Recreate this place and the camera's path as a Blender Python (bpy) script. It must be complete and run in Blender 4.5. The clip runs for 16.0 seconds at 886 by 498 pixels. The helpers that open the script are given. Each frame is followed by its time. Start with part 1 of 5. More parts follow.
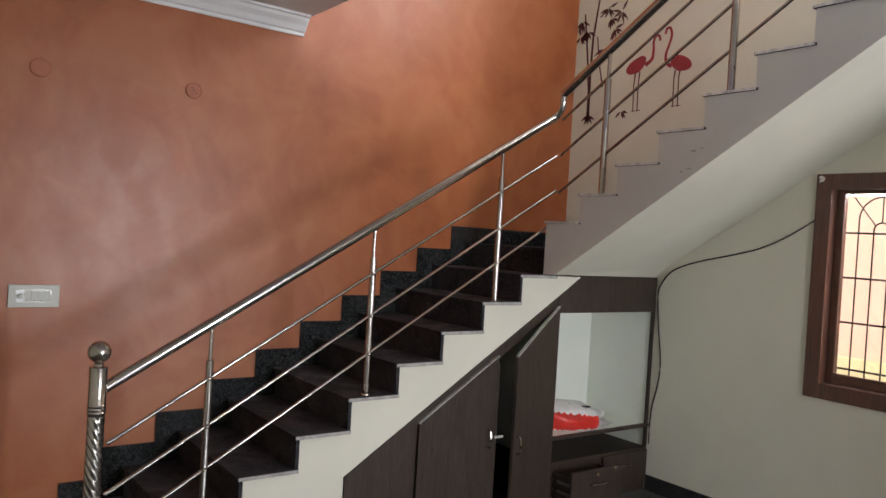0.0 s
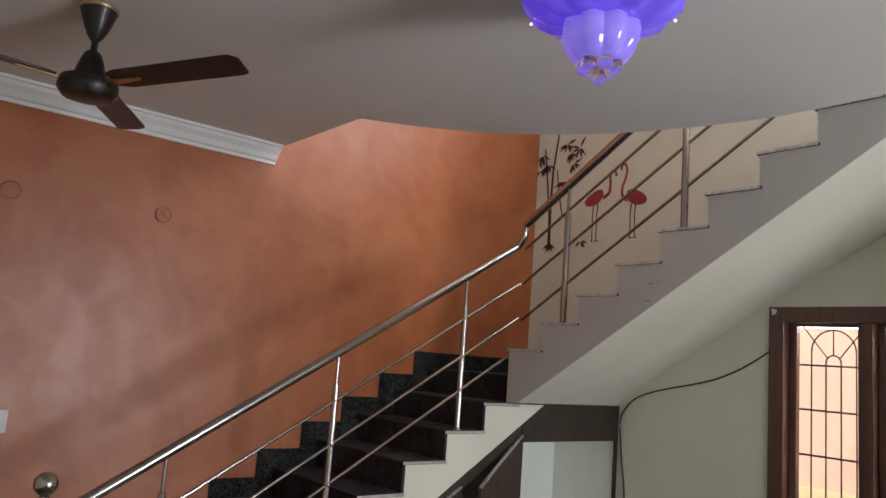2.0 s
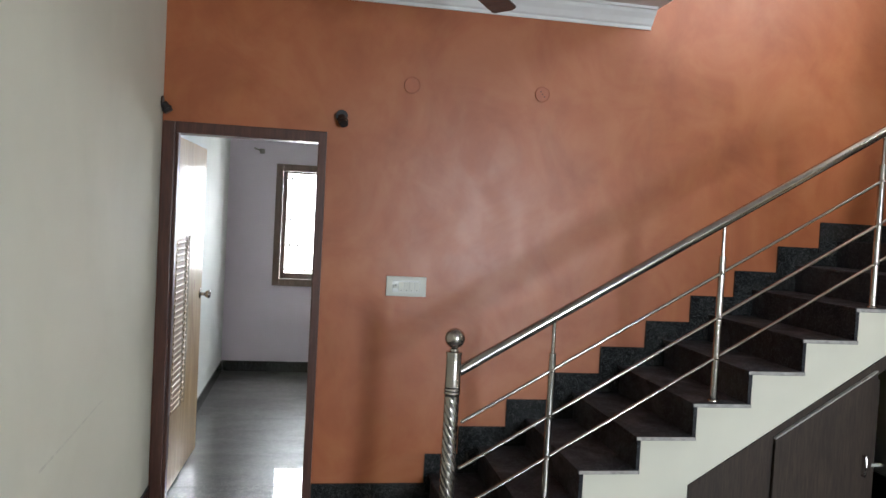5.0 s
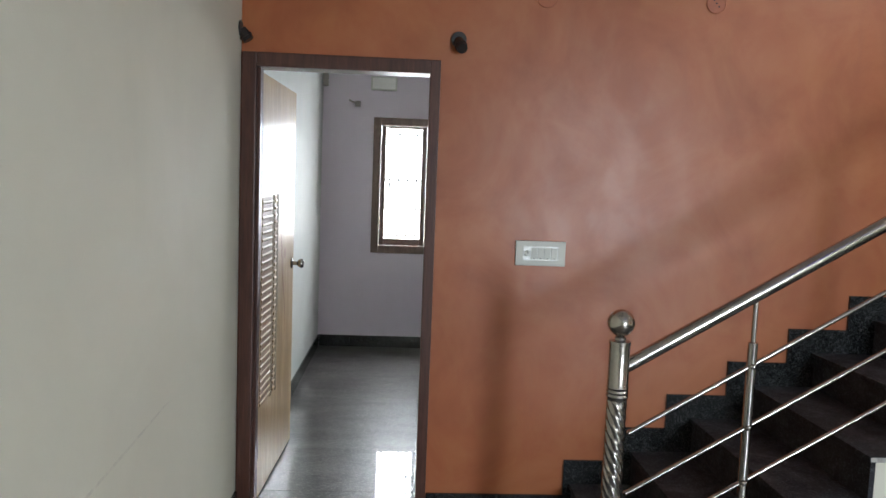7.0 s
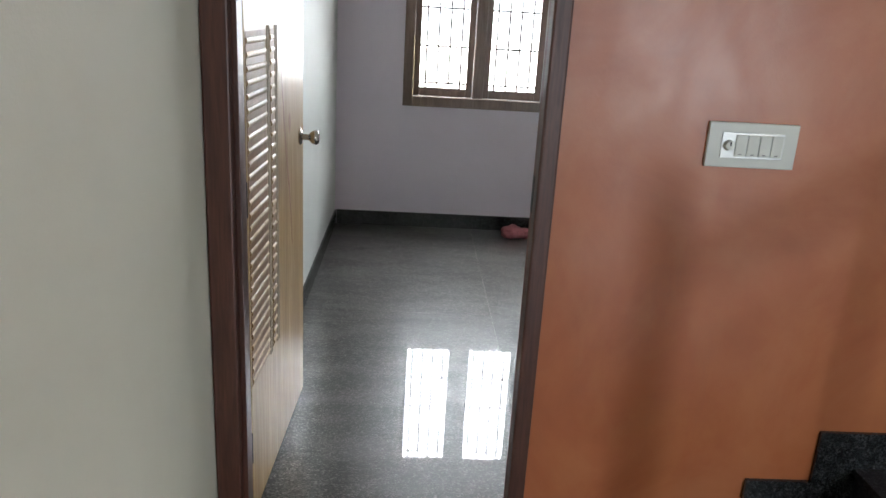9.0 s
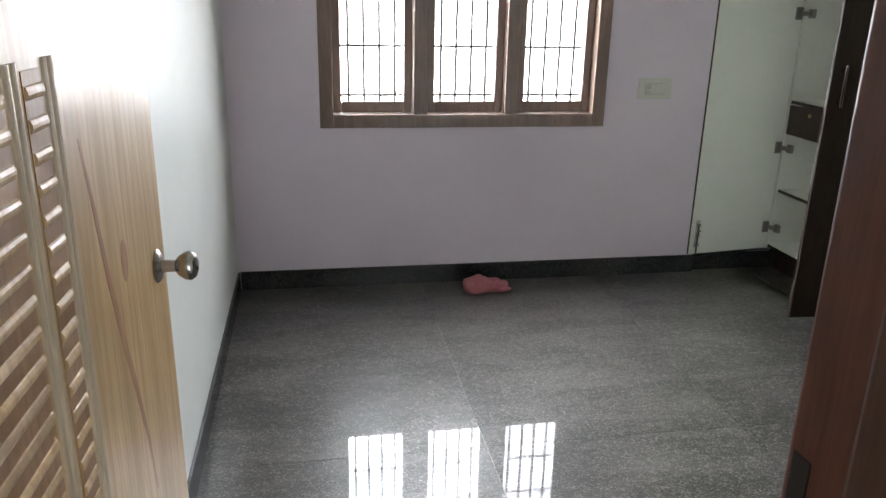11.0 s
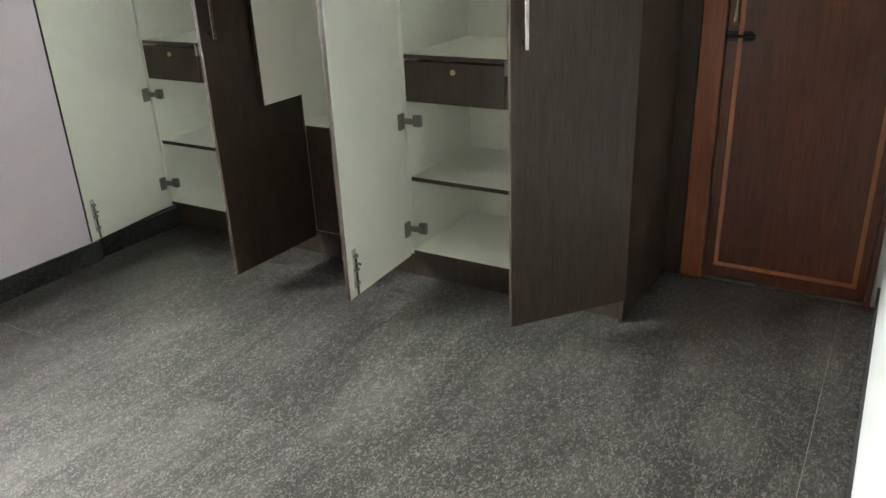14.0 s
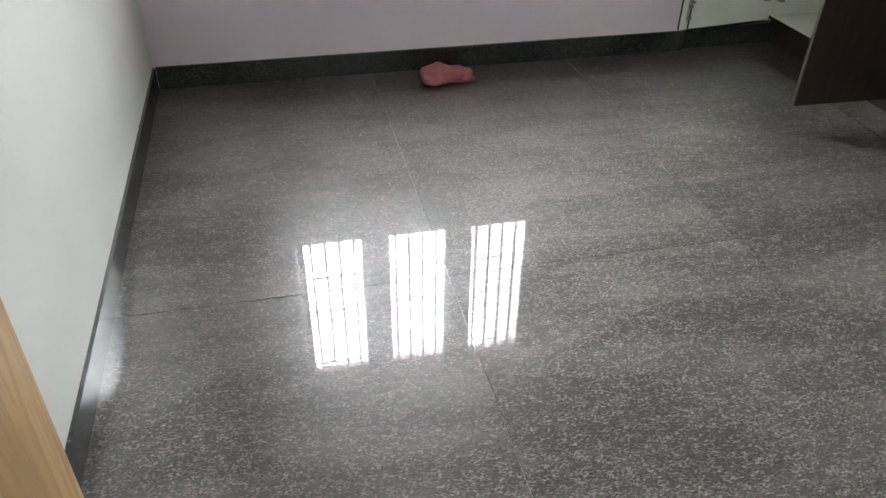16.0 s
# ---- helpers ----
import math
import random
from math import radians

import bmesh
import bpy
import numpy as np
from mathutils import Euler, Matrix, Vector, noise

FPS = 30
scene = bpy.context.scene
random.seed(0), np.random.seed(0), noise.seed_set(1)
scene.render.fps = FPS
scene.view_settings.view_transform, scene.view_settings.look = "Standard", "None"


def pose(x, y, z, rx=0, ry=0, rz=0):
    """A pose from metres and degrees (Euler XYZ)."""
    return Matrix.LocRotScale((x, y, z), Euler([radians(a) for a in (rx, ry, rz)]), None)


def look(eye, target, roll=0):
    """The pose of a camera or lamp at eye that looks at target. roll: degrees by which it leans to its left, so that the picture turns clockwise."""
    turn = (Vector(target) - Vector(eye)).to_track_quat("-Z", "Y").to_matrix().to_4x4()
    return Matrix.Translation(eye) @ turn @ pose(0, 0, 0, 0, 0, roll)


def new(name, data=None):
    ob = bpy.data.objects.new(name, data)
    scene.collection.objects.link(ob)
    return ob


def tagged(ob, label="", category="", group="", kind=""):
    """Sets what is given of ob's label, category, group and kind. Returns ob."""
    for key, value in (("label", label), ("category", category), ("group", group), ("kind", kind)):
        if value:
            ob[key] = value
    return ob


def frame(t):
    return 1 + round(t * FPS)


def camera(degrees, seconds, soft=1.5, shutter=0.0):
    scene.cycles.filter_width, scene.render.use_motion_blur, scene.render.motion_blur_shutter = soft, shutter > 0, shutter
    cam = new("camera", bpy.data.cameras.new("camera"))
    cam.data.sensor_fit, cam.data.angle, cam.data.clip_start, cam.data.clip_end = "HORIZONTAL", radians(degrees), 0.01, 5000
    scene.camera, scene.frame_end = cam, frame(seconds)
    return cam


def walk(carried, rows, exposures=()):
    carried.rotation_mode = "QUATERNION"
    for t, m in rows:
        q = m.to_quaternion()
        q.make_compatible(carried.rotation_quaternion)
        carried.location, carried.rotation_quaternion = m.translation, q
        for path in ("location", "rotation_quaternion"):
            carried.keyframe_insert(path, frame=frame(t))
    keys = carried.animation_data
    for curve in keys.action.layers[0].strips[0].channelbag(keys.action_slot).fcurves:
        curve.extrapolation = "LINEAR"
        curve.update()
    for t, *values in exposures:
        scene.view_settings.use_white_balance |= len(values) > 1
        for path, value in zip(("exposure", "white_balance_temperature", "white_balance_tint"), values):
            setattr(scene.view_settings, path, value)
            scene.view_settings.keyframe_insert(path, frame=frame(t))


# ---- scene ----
cam = camera(60.7, 16.0)
PATH = [
    (0, (0.784, -4.299, 1.674), (1.97, -2.689, 1.645), 3.5),
    (0.5, (0.754, -4.298, 1.713), (2.052, -2.78, 1.824), 3.6),
    (1, (0.736, -4.342, 1.73), (2.093, -2.894, 1.978), 4.4),
    (1.5, (0.725, -4.349, 1.734), (2.068, -2.905, 2.064), 5.0),
    (2, (0.738, -4.328, 1.722), (1.975, -2.782, 2.009), 4.3),
    (2.5, (0.813, -4.333, 1.709), (1.889, -2.655, 1.879), 3.5),
    (3, (0.89, -4.358, 1.677), (1.783, -2.568, 1.679), 3.2),
    (3.5, (0.894, -4.387, 1.651), (1.616, -2.529, 1.49), 3.5),
    (4, (0.869, -4.363, 1.624), (1.418, -2.455, 1.381), 3.8),
    (4.5, (0.909, -4.352, 1.649), (1.279, -2.393, 1.49), 3.4),
    (4.7, (0.891, -4.346, 1.66), (1.247, -2.379, 1.574), 3.2),
    (6.8, (0.778, -3.611, 1.588), (0.897, -1.616, 1.51), 2.1),
    (7, (0.768, -3.448, 1.574), (0.873, -1.459, 1.393), 2.2),
    (7.5, (0.73, -3.067, 1.543), (0.806, -1.111, 1.135), 2.6),
    (8, (0.667, -2.688, 1.544), (0.744, -0.766, 0.997), 2.6),
    (8.5, (0.626, -2.253, 1.552), (0.71, -0.346, 0.954), 2.8),
    (8.7, (0.59, -2.101, 1.543), (0.675, -0.194, 0.943), 3.2),
    (10.8, (0.407, -0.623, 1.528), (0.703, 1.262, 0.927), 1.2),
    (11, (0.415, -0.465, 1.543), (0.749, 1.404, 0.913), 1.2),
    (11.5, (0.434, -0.158, 1.535), (0.829, 1.684, 0.863), 0.9),
    (12, (0.386, 0.066, 1.539), (1.057, 1.803, 0.809), 2.9),
    (12.5, (0.454, 0.188, 1.497), (1.454, 1.751, 0.748), 3.1),
    (12.8, (0.506, 0.214, 1.486), (1.701, 1.63, 0.732), 2.4),
    (13, (0.487, 0.218, 1.484), (1.801, 1.529, 0.738), 2.3),
    (13.5, (0.504, 0.203, 1.495), (1.985, 1.309, 0.733), -0.3),
    (14, (0.54, 0.186, 1.497), (2.105, 1.151, 0.711), -2.5),
    (14.2, (0.511, 0.18, 1.501), (2.054, 1.165, 0.695), -2.7),
    (14.5, (0.495, 0.178, 1.469), (1.854, 1.354, 0.59), -4.4),
    (15, (0.513, 0.187, 1.448), (1.473, 1.644, 0.47), -6.6),
    (15.5, (0.475, 0.081, 1.453), (1.042, 1.747, 0.504), -4.3),
    (16, (0.556, 0.009, 1.437), (0.928, 1.601, 0.285), 0.8),
]
walk(cam, [(t, look(eye, target, roll)) for t, eye, target, roll in PATH],
     [(0, 0.0, 6250, 14), (0.5, 0.08, 6200, 14), (1.5, -0.18, 6250, 14), (2.5, -0.25, 6250, 13), (3.0, -0.25, 6200, 11), (3.5, -0.12, 6000, 10), (4.0, 0.12, 5900, 8), (4.5, 0.22, 5900, 7), (6.8, 0.12, 5850, 7), (8.5, 0.12, 5900, 7), (11.0, 0.4, 6000, 10), (12.0, 0.42, 6150, 10), (13.0, 0.72, 6250, 9), (13.5, 0.95, 6250, 9), (14.0, 1.02, 6250, 8), (14.4, 1.28, 5750, 10), (15.0, 1.25, 5850, 9), (15.5, 1.02, 6000, 10), (16.0, 0.75, 6150, 11)])

# ---- plan (metres) ----
RISE, GO, FOOT = 0.165, 0.2825, 1.60      # lower flight: rise, going, face of the first riser
SIDE = -0.925                              # open side of the lower flight
UP_X, UP_GO, UP_Y = 4.07, 0.2705, -0.90    # upper flight: open side, going, face of its first riser
EAST, SOUTH, CEIL, ROOF = 5.15, -6.6, 2.965, 5.9
SK = 0.105                                 # height of skirting
BX, BY0, BY1 = 3.75, 0.115, 3.535          # bedroom: east wall, south and north faces
WIN_B = (0.465, 2.015, 0.885, 2.12)
WIN_H = (-3.61, -2.018, 0.884, 2.178)
WIN_U = (-3.6, -2.0, 3.92, 5.2)             # opening over the stairs, upper storey
NICHE_X, NICHE_Y = 2.66, 3.603             # the north wall steps back behind the wardrobe

# ---- light ----
world = bpy.data.worlds.new("world")
scene.world = world
world.use_nodes = True
wn = world.node_tree
sky = wn.nodes.new("ShaderNodeTexSky")
sky.sky_type = "NISHITA"
sky.sun_disc = False
sky.sun_elevation = radians(51)
sky.sun_rotation = radians(221)
sky.dust_density = 3.0
wn.links.new(sky.outputs[0], wn.nodes["Background"].inputs[0])
wn.nodes["Background"].inputs[1].default_value = 0.15

sun = new("sun", bpy.data.lights.new("sun", "SUN"))
sun.data.energy = 4.5
sun.data.angle = radians(3)
sun.data.color = (1.0, 0.93, 0.84)
sun.matrix_world = look((0, 0, 20), (7.0, 8.0, 7.0))


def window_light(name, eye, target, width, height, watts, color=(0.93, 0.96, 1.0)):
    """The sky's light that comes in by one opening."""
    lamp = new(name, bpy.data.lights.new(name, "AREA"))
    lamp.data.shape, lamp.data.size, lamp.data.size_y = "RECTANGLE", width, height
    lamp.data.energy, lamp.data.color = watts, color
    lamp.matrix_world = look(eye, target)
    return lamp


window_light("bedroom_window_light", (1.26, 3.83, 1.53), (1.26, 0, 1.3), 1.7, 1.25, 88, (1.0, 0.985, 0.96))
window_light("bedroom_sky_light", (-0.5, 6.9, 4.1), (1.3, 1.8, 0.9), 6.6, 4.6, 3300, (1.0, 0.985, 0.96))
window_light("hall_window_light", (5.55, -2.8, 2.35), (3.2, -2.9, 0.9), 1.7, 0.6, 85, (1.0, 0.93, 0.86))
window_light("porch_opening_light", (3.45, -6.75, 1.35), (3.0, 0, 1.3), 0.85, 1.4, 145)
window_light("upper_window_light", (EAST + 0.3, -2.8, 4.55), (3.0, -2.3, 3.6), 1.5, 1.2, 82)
# added fill from an assumed south opening, to brighten the mural wall
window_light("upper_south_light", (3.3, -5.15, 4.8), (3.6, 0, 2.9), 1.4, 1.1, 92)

# ---- materials ----


def material(name):
    m = bpy.data.materials.new(name)
    m.use_nodes = True
    nt = m.node_tree
    return m, nt, nt.nodes["Principled BSDF"]


def coords(nt, stretch=(1, 1, 1), per_object=False):
    """World-size coordinates, shifted from piece to piece if per_object."""
    geo = nt.nodes.new("ShaderNodeNewGeometry")
    mp = nt.nodes.new("ShaderNodeMapping")
    mp.inputs["Scale"].default_value = stretch
    nt.links.new(geo.outputs["Position"], mp.inputs["Vector"])
    if per_object:
        info = nt.nodes.new("ShaderNodeObjectInfo")
        mul = nt.nodes.new("ShaderNodeVectorMath")
        mul.operation = "SCALE"
        mul.inputs[0].default_value = (7.0, 11.0, 5.0)
        nt.links.new(info.outputs["Random"], mul.inputs["Scale"])
        nt.links.new(mul.outputs[0], mp.inputs["Location"])
    return mp.outputs[0]


def noise_node(nt, vec, scale, detail=4.0, rough=0.6, distortion=0.0):
    n = nt.nodes.new("ShaderNodeTexNoise")
    n.inputs["Scale"].default_value = scale
    n.inputs["Detail"].default_value = detail
    n.inputs["Roughness"].default_value = rough
    n.inputs["Distortion"].default_value = distortion
    nt.links.new(vec, n.inputs["Vector"])
    return n.outputs["Fac"]


def ramp(nt, fac, stops):
    r = nt.nodes.new("ShaderNodeValToRGB")
    e = r.color_ramp.elements
    while len(e) < len(stops):
        e.new(0.5)
    for el, (p, c) in zip(e, stops):
        el.position = p
        el.color = (*c, 1) if len(c) == 3 else c
    nt.links.new(fac, r.inputs[0])
    return r.outputs[0]


def mix(nt, a, b, fac, mode="MIX"):
    n = nt.nodes.new("ShaderNodeMix")
    n.data_type, n.blend_type = "RGBA", mode
    for sock, v in ((n.inputs[0], fac), (n.inputs[6], a), (n.inputs[7], b)):
        if hasattr(v, "is_linked"):
            nt.links.new(v, sock)
        elif isinstance(v, (int, float)):
            sock.default_value = v
        else:
            sock.default_value = (*v, 1)
    return n.outputs[2]


def bump(nt, bsdf, height, strength, distance):
    b = nt.nodes.new("ShaderNodeBump")
    b.inputs["Strength"].default_value = strength
    b.inputs["Distance"].default_value = distance
    nt.links.new(height, b.inputs["Height"])
    nt.links.new(b.outputs[0], bsdf.inputs["Normal"])


def grey(v):
    return (v, v, v)


def plaster(name, color, stain, rough=0.72, sheen=0.0):
    """Rolled emulsion: faint roller orange-peel, wide soft unevenness, small scuffs."""
    m, nt, b = material(name)
    v = coords(nt)
    wide = noise_node(nt, v, 1.3, 5, 0.55, 0.4)
    fine = noise_node(nt, v, 140, 3, 0.6)
    c = ramp(nt, wide, [(0.3, stain), (0.62, color)])
    scuff = noise_node(nt, coords(nt, (1, 1, 0.35)), 9, 6, 0.72)
    c = mix(nt, c, tuple(x * 0.86 for x in color), ramp(nt, scuff, [(0.66, grey(0)), (0.78, grey(0.5))]))
    nt.links.new(c, b.inputs["Base Color"])
    nt.links.new(ramp(nt, wide, [(0.3, grey(rough + 0.08)), (0.7, grey(rough - 0.06))]), b.inputs["Roughness"])
    b.inputs["Specular IOR Level"].default_value = 0.35
    bump(nt, b, fine, 0.12, 0.004)
    return m


def orange_paint():
    """Silk terracotta paint, laid on in cloudy patches with a metallic shimmer."""
    m, nt, b = material("terracotta_paint")
    v = coords(nt)
    cloud = noise_node(nt, v, 2.2, 6, 0.62, 0.8)
    cloud2 = noise_node(nt, coords(nt, (1, 1, 0.6)), 6.5, 5, 0.6, 0.5)
    c = ramp(nt, cloud, [(0.28, (0.32, 0.086, 0.024)), (0.5, (0.39, 0.114, 0.036)), (0.72, (0.44, 0.152, 0.055))])
    c = mix(nt, c, (0.44, 0.172, 0.057), ramp(nt, cloud2, [(0.45, grey(0)), (0.75, grey(0.4))]))
    drip = noise_node(nt, coords(nt, (3.2, 3.2, 0.35)), 3.0, 5, 0.65)
    c = mix(nt, c, (0.3, 0.095, 0.045), ramp(nt, drip, [(0.6, grey(0)), (0.8, grey(0.35))]))
    nt.links.new(c, b.inputs["Base Color"])
    nt.links.new(ramp(nt, cloud2, [(0.3, grey(0.5)), (0.7, grey(0.36))]), b.inputs["Roughness"])
    b.inputs["Coat Weight"].default_value = 0.22
    b.inputs["Coat Roughness"].default_value = 0.34
    bump(nt, b, noise_node(nt, v, 90, 3, 0.6), 0.1, 0.004)
    return m


def granite(name, dark, mid, light, rough, streak=(1.0, 2.6, 1.0), grain=150.0, polish=0.0):
    """Polished speckled stone with a lengthwise grain, varied from slab to slab."""
    m, nt, b = material(name)
    v = coords(nt, streak, True)
    fine = noise_node(nt, v, grain, 4, 0.75, 0.3)
    coarse = noise_node(nt, v, grain * 0.33, 4, 0.7, 0.6)
    wide = noise_node(nt, coords(nt, (1.0, 2.6, 1), True), 2.2, 4, 0.55, 0.5)
    c = ramp(nt, fine, [(0.41, dark), (0.5, mid), (0.59, light)])
    c = mix(nt, c, tuple(x * 0.55 for x in mid), ramp(nt, coarse, [(0.42, grey(0.85)), (0.58, grey(0))]))
    c = mix(nt, c, light, ramp(nt, wide, [(0.45, grey(0)), (0.75, grey(0.26))]))
    c = mix(nt, c, dark, ramp(nt, wide, [(0.25, grey(0.4)), (0.5, grey(0))]))
    nt.links.new(c, b.inputs["Base Color"])
    dust = noise_node(nt, coords(nt), 4.0, 6, 0.65, 0.6)
    nt.links.new(ramp(nt, dust, [(0.35, grey(rough)), (0.75, grey(rough * 2.2))]), b.inputs["Roughness"])
    b.inputs["Specular IOR Level"].default_value = 0.6
    if polish:
        # a mirror polish over a slightly hazy stone
        nt.links.new(ramp(nt, dust, [(0.35, grey(rough * 0.85)), (0.75, grey(rough * 1.2))]), b.inputs["Roughness"])
        b.inputs["Specular IOR Level"].default_value = 0.11
        b.inputs["Coat Weight"].default_value = 1.0
        nt.links.new(ramp(nt, dust, [(0.35, grey(polish * 0.9)), (0.75, grey(polish * 1.2))]), b.inputs["Coat Roughness"])
    bump(nt, b, coarse, 0.002, 0.001)
    return m


def wood(name, dark, light, rough, along="z", scale=1.0, coat=0.0, figure=0.6):
    """Straight grain with drifting figure; along: the axis of the grain."""
    m, nt, b = material(name)
    s = [22 * scale] * 3
    s["xyz".index(along)] = 1.4 * scale
    v = coords(nt, tuple(s), True)
    grain = noise_node(nt, v, 3.2, 7, 0.65, figure)
    s2 = [5 * scale] * 3
    s2["xyz".index(along)] = 0.6 * scale
    wide = noise_node(nt, coords(nt, tuple(s2), True), 1.3, 4, 0.55, 1.5)
    c = ramp(nt, grain, [(0.3, dark), (0.7, light)])
    c = mix(nt, c, tuple(0.7 * x for x in dark), ramp(nt, wide, [(0.35, grey(0.5)), (0.55, grey(0))]))
    nt.links.new(c, b.inputs["Base Color"])
    nt.links.new(ramp(nt, grain, [(0.2, grey(rough + 0.1)), (0.8, grey(rough - 0.05))]), b.inputs["Roughness"])
    b.inputs["Coat Weight"].default_value = coat
    b.inputs["Coat Roughness"].default_value = 0.15
    bump(nt, b, grain, 0.08, 0.002)
    return m


def pine():
    """Pale veneer with long cathedral figure."""
    m = wood("pine_veneer", (0.36, 0.225, 0.095), (0.52, 0.365, 0.175), 0.42, "z", 0.6, 0.2, 1.6)
    nt = m.node_tree
    b = nt.nodes["Principled BSDF"]
    under = b.inputs["Base Color"].links[0].from_socket
    c = under
    lines = nt.nodes.new("ShaderNodeTexWave")
    lines.bands_direction = "Y"
    lines.inputs["Scale"].default_value = 9.0
    lines.inputs["Distortion"].default_value = 14.0
    lines.inputs["Detail"].default_value = 2.0
    lines.inputs["Detail Scale"].default_value = 0.7
    nt.links.new(coords(nt, (1, 1, 0.09)), lines.inputs["Vector"])
    c = mix(nt, c, (0.33, 0.19, 0.075), ramp(nt, lines.outputs["Fac"], [(0.78, grey(0)), (0.97, grey(0.55))]))
    nt.links.new(c, b.inputs["Base Color"])
    return m


def plain(name, color, rough, metal=0.0, vary=0.06, scale=30.0, coat=0.0):
    m, nt, b = material(name)
    n = noise_node(nt, coords(nt), scale, 4, 0.6)
    c = ramp(nt, n, [(0.3, tuple(x * (1 - vary) for x in color)), (0.7, tuple(min(1, x * (1 + vary)) for x in color))])
    nt.links.new(c, b.inputs["Base Color"])
    nt.links.new(ramp(nt, n, [(0.3, grey(rough)), (0.7, grey(min(1, rough * 1.3 + 0.01)))]), b.inputs["Roughness"])
    b.inputs["Metallic"].default_value = metal
    b.inputs["Coat Weight"].default_value = coat
    return m


def glass_material(name, color=(1, 1, 1), rough=0.0):
    m, nt, b = material(name)
    b.inputs["Base Color"].default_value = (*color, 1)
    b.inputs["Transmission Weight"].default_value = 1.0
    b.inputs["Roughness"].default_value = rough
    b.inputs["IOR"].default_value = 1.45
    return m


def glow(name, color, strength, base):
    m, nt, b = material(name)
    n = noise_node(nt, coords(nt), 14, 3, 0.5)
    c = ramp(nt, n, [(0.3, color), (0.7, tuple(min(1, x * 1.35 + 0.05) for x in color))])
    nt.links.new(c, b.inputs["Emission Color"])
    b.inputs["Emission Strength"].default_value = strength
    b.inputs["Base Color"].default_value = (*base, 1)
    b.inputs["Roughness"].default_value = 0.12
    b.inputs["Coat Weight"].default_value = 0.25
    return m


M_ORANGE = orange_paint()
M_CREAM = plaster("cream_paint", (0.71, 0.69, 0.57), (0.655, 0.635, 0.52))
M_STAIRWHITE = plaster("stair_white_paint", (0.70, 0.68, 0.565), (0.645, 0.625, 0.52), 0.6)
# darker copy of the stair paint: the open side's shade is in its colour
M_SIDE = plaster("shaded_stair_paint", (0.63, 0.61, 0.555), (0.58, 0.56, 0.515))
M_LILAC = plaster("lilac_paint", (0.735, 0.665, 0.735), (0.685, 0.62, 0.69), 0.6)
M_WHITE = plaster("white_paint", (0.62, 0.635, 0.60), (0.58, 0.59, 0.56), 0.5)
M_CEIL = plaster("ceiling_paint", (0.74, 0.70, 0.65), (0.69, 0.655, 0.605), 0.7)
M_CORNICE = plain("cornice_plaster", (0.82, 0.82, 0.80), 0.5, 0, 0.03, 12)
M_FLOOR = granite("grey_granite", (0.021, 0.020, 0.019), (0.072, 0.068, 0.062), (0.205, 0.195, 0.175), 0.33, (1.0, 1.7, 1.0), 112.0, 0.016)
M_SKIRT = granite("dark_granite_skirting", (0.008, 0.009, 0.009), (0.025, 0.027, 0.027), (0.08, 0.08, 0.078), 0.09)
M_TREAD = granite("black_granite", (0.009, 0.009, 0.0105), (0.024, 0.024, 0.028), (0.072, 0.072, 0.08), 0.55, (1, 1, 1), 120)
M_TREAD.node_tree.nodes["Principled BSDF"].inputs["Specular IOR Level"].default_value = 0.35
M_TREADEDGE = plain("dusty_stone_edge", (0.38, 0.36, 0.33), 0.6, 0, 0.35, 40)
M_EDGEPALE = plain("cement_smear", (0.60, 0.58, 0.54), 0.7, 0, 0.3, 30)
M_STEEL = plain("stainless_steel", (0.44, 0.41, 0.375), 0.17, 1.0, 0.05, 60)
M_WENGE = wood("wenge_laminate", (0.021, 0.012, 0.007), (0.050, 0.032, 0.020), 0.55, "z", 2.2, 0.0, 0.3)
M_WHITELAM = plain("white_laminate", (0.80, 0.825, 0.745), 0.33, 0, 0.02, 5)
M_FRAME = wood("brown_window_wood", (0.075, 0.032, 0.022), (0.15, 0.066, 0.042), 0.35, "z", 1.6, 0.35)
M_FRAMEPALE = wood("pale_window_wood", (0.17, 0.11, 0.085), (0.27, 0.185, 0.145), 0.28, "z", 1.6, 0.5)
M_BARS = plain("dark_painted_bars", (0.06, 0.055, 0.055), 0.5, 0.0, 0.15, 80)
# grey for the cast shadow line drawn on the west wall
M_SHADOWLINE = plain("shadow_line_grey", (0.63, 0.608, 0.505), 0.7, 0, 0.12, 25)
M_JOINT = plain("grey_joint_cement", (0.27, 0.255, 0.23), 0.7, 0, 0.3, 30)
M_MAHOG = wood("red_mahogany", (0.058, 0.014, 0.007), (0.12, 0.032, 0.014), 0.3, "z", 1.6, 0.4)
M_MOULD = wood("light_moulding_wood", (0.28, 0.10, 0.045), (0.42, 0.17, 0.08), 0.35, "z", 2.0, 0.2)
M_PINE = pine()
M_PINEDARK = wood("dark_pine", (0.20, 0.105, 0.04), (0.29, 0.165, 0.07), 0.5, "z", 0.8, 0.0, 0.8)
M_PINEGREY = wood("greyed_pine", (0.36, 0.28, 0.18), (0.46, 0.37, 0.25), 0.45, "z", 1.0, 0.1, 0.5)
M_HEARTWOOD = wood("heartwood", (0.26, 0.115, 0.055), (0.37, 0.18, 0.09), 0.42, "z", 0.8, 0.2, 0.8)
M_DARKEDGE = wood("dark_jamb_wood", (0.055, 0.020, 0.012), (0.11, 0.040, 0.024), 0.42, "z", 1.6, 0.1)
# the same jamb wood, reddened: warm reflected light put into the colour
M_REDJAMB = wood("warm_lit_jamb_wood", (0.085, 0.023, 0.012), (0.15, 0.044, 0.022), 0.5, "z", 1.6, 0.0)
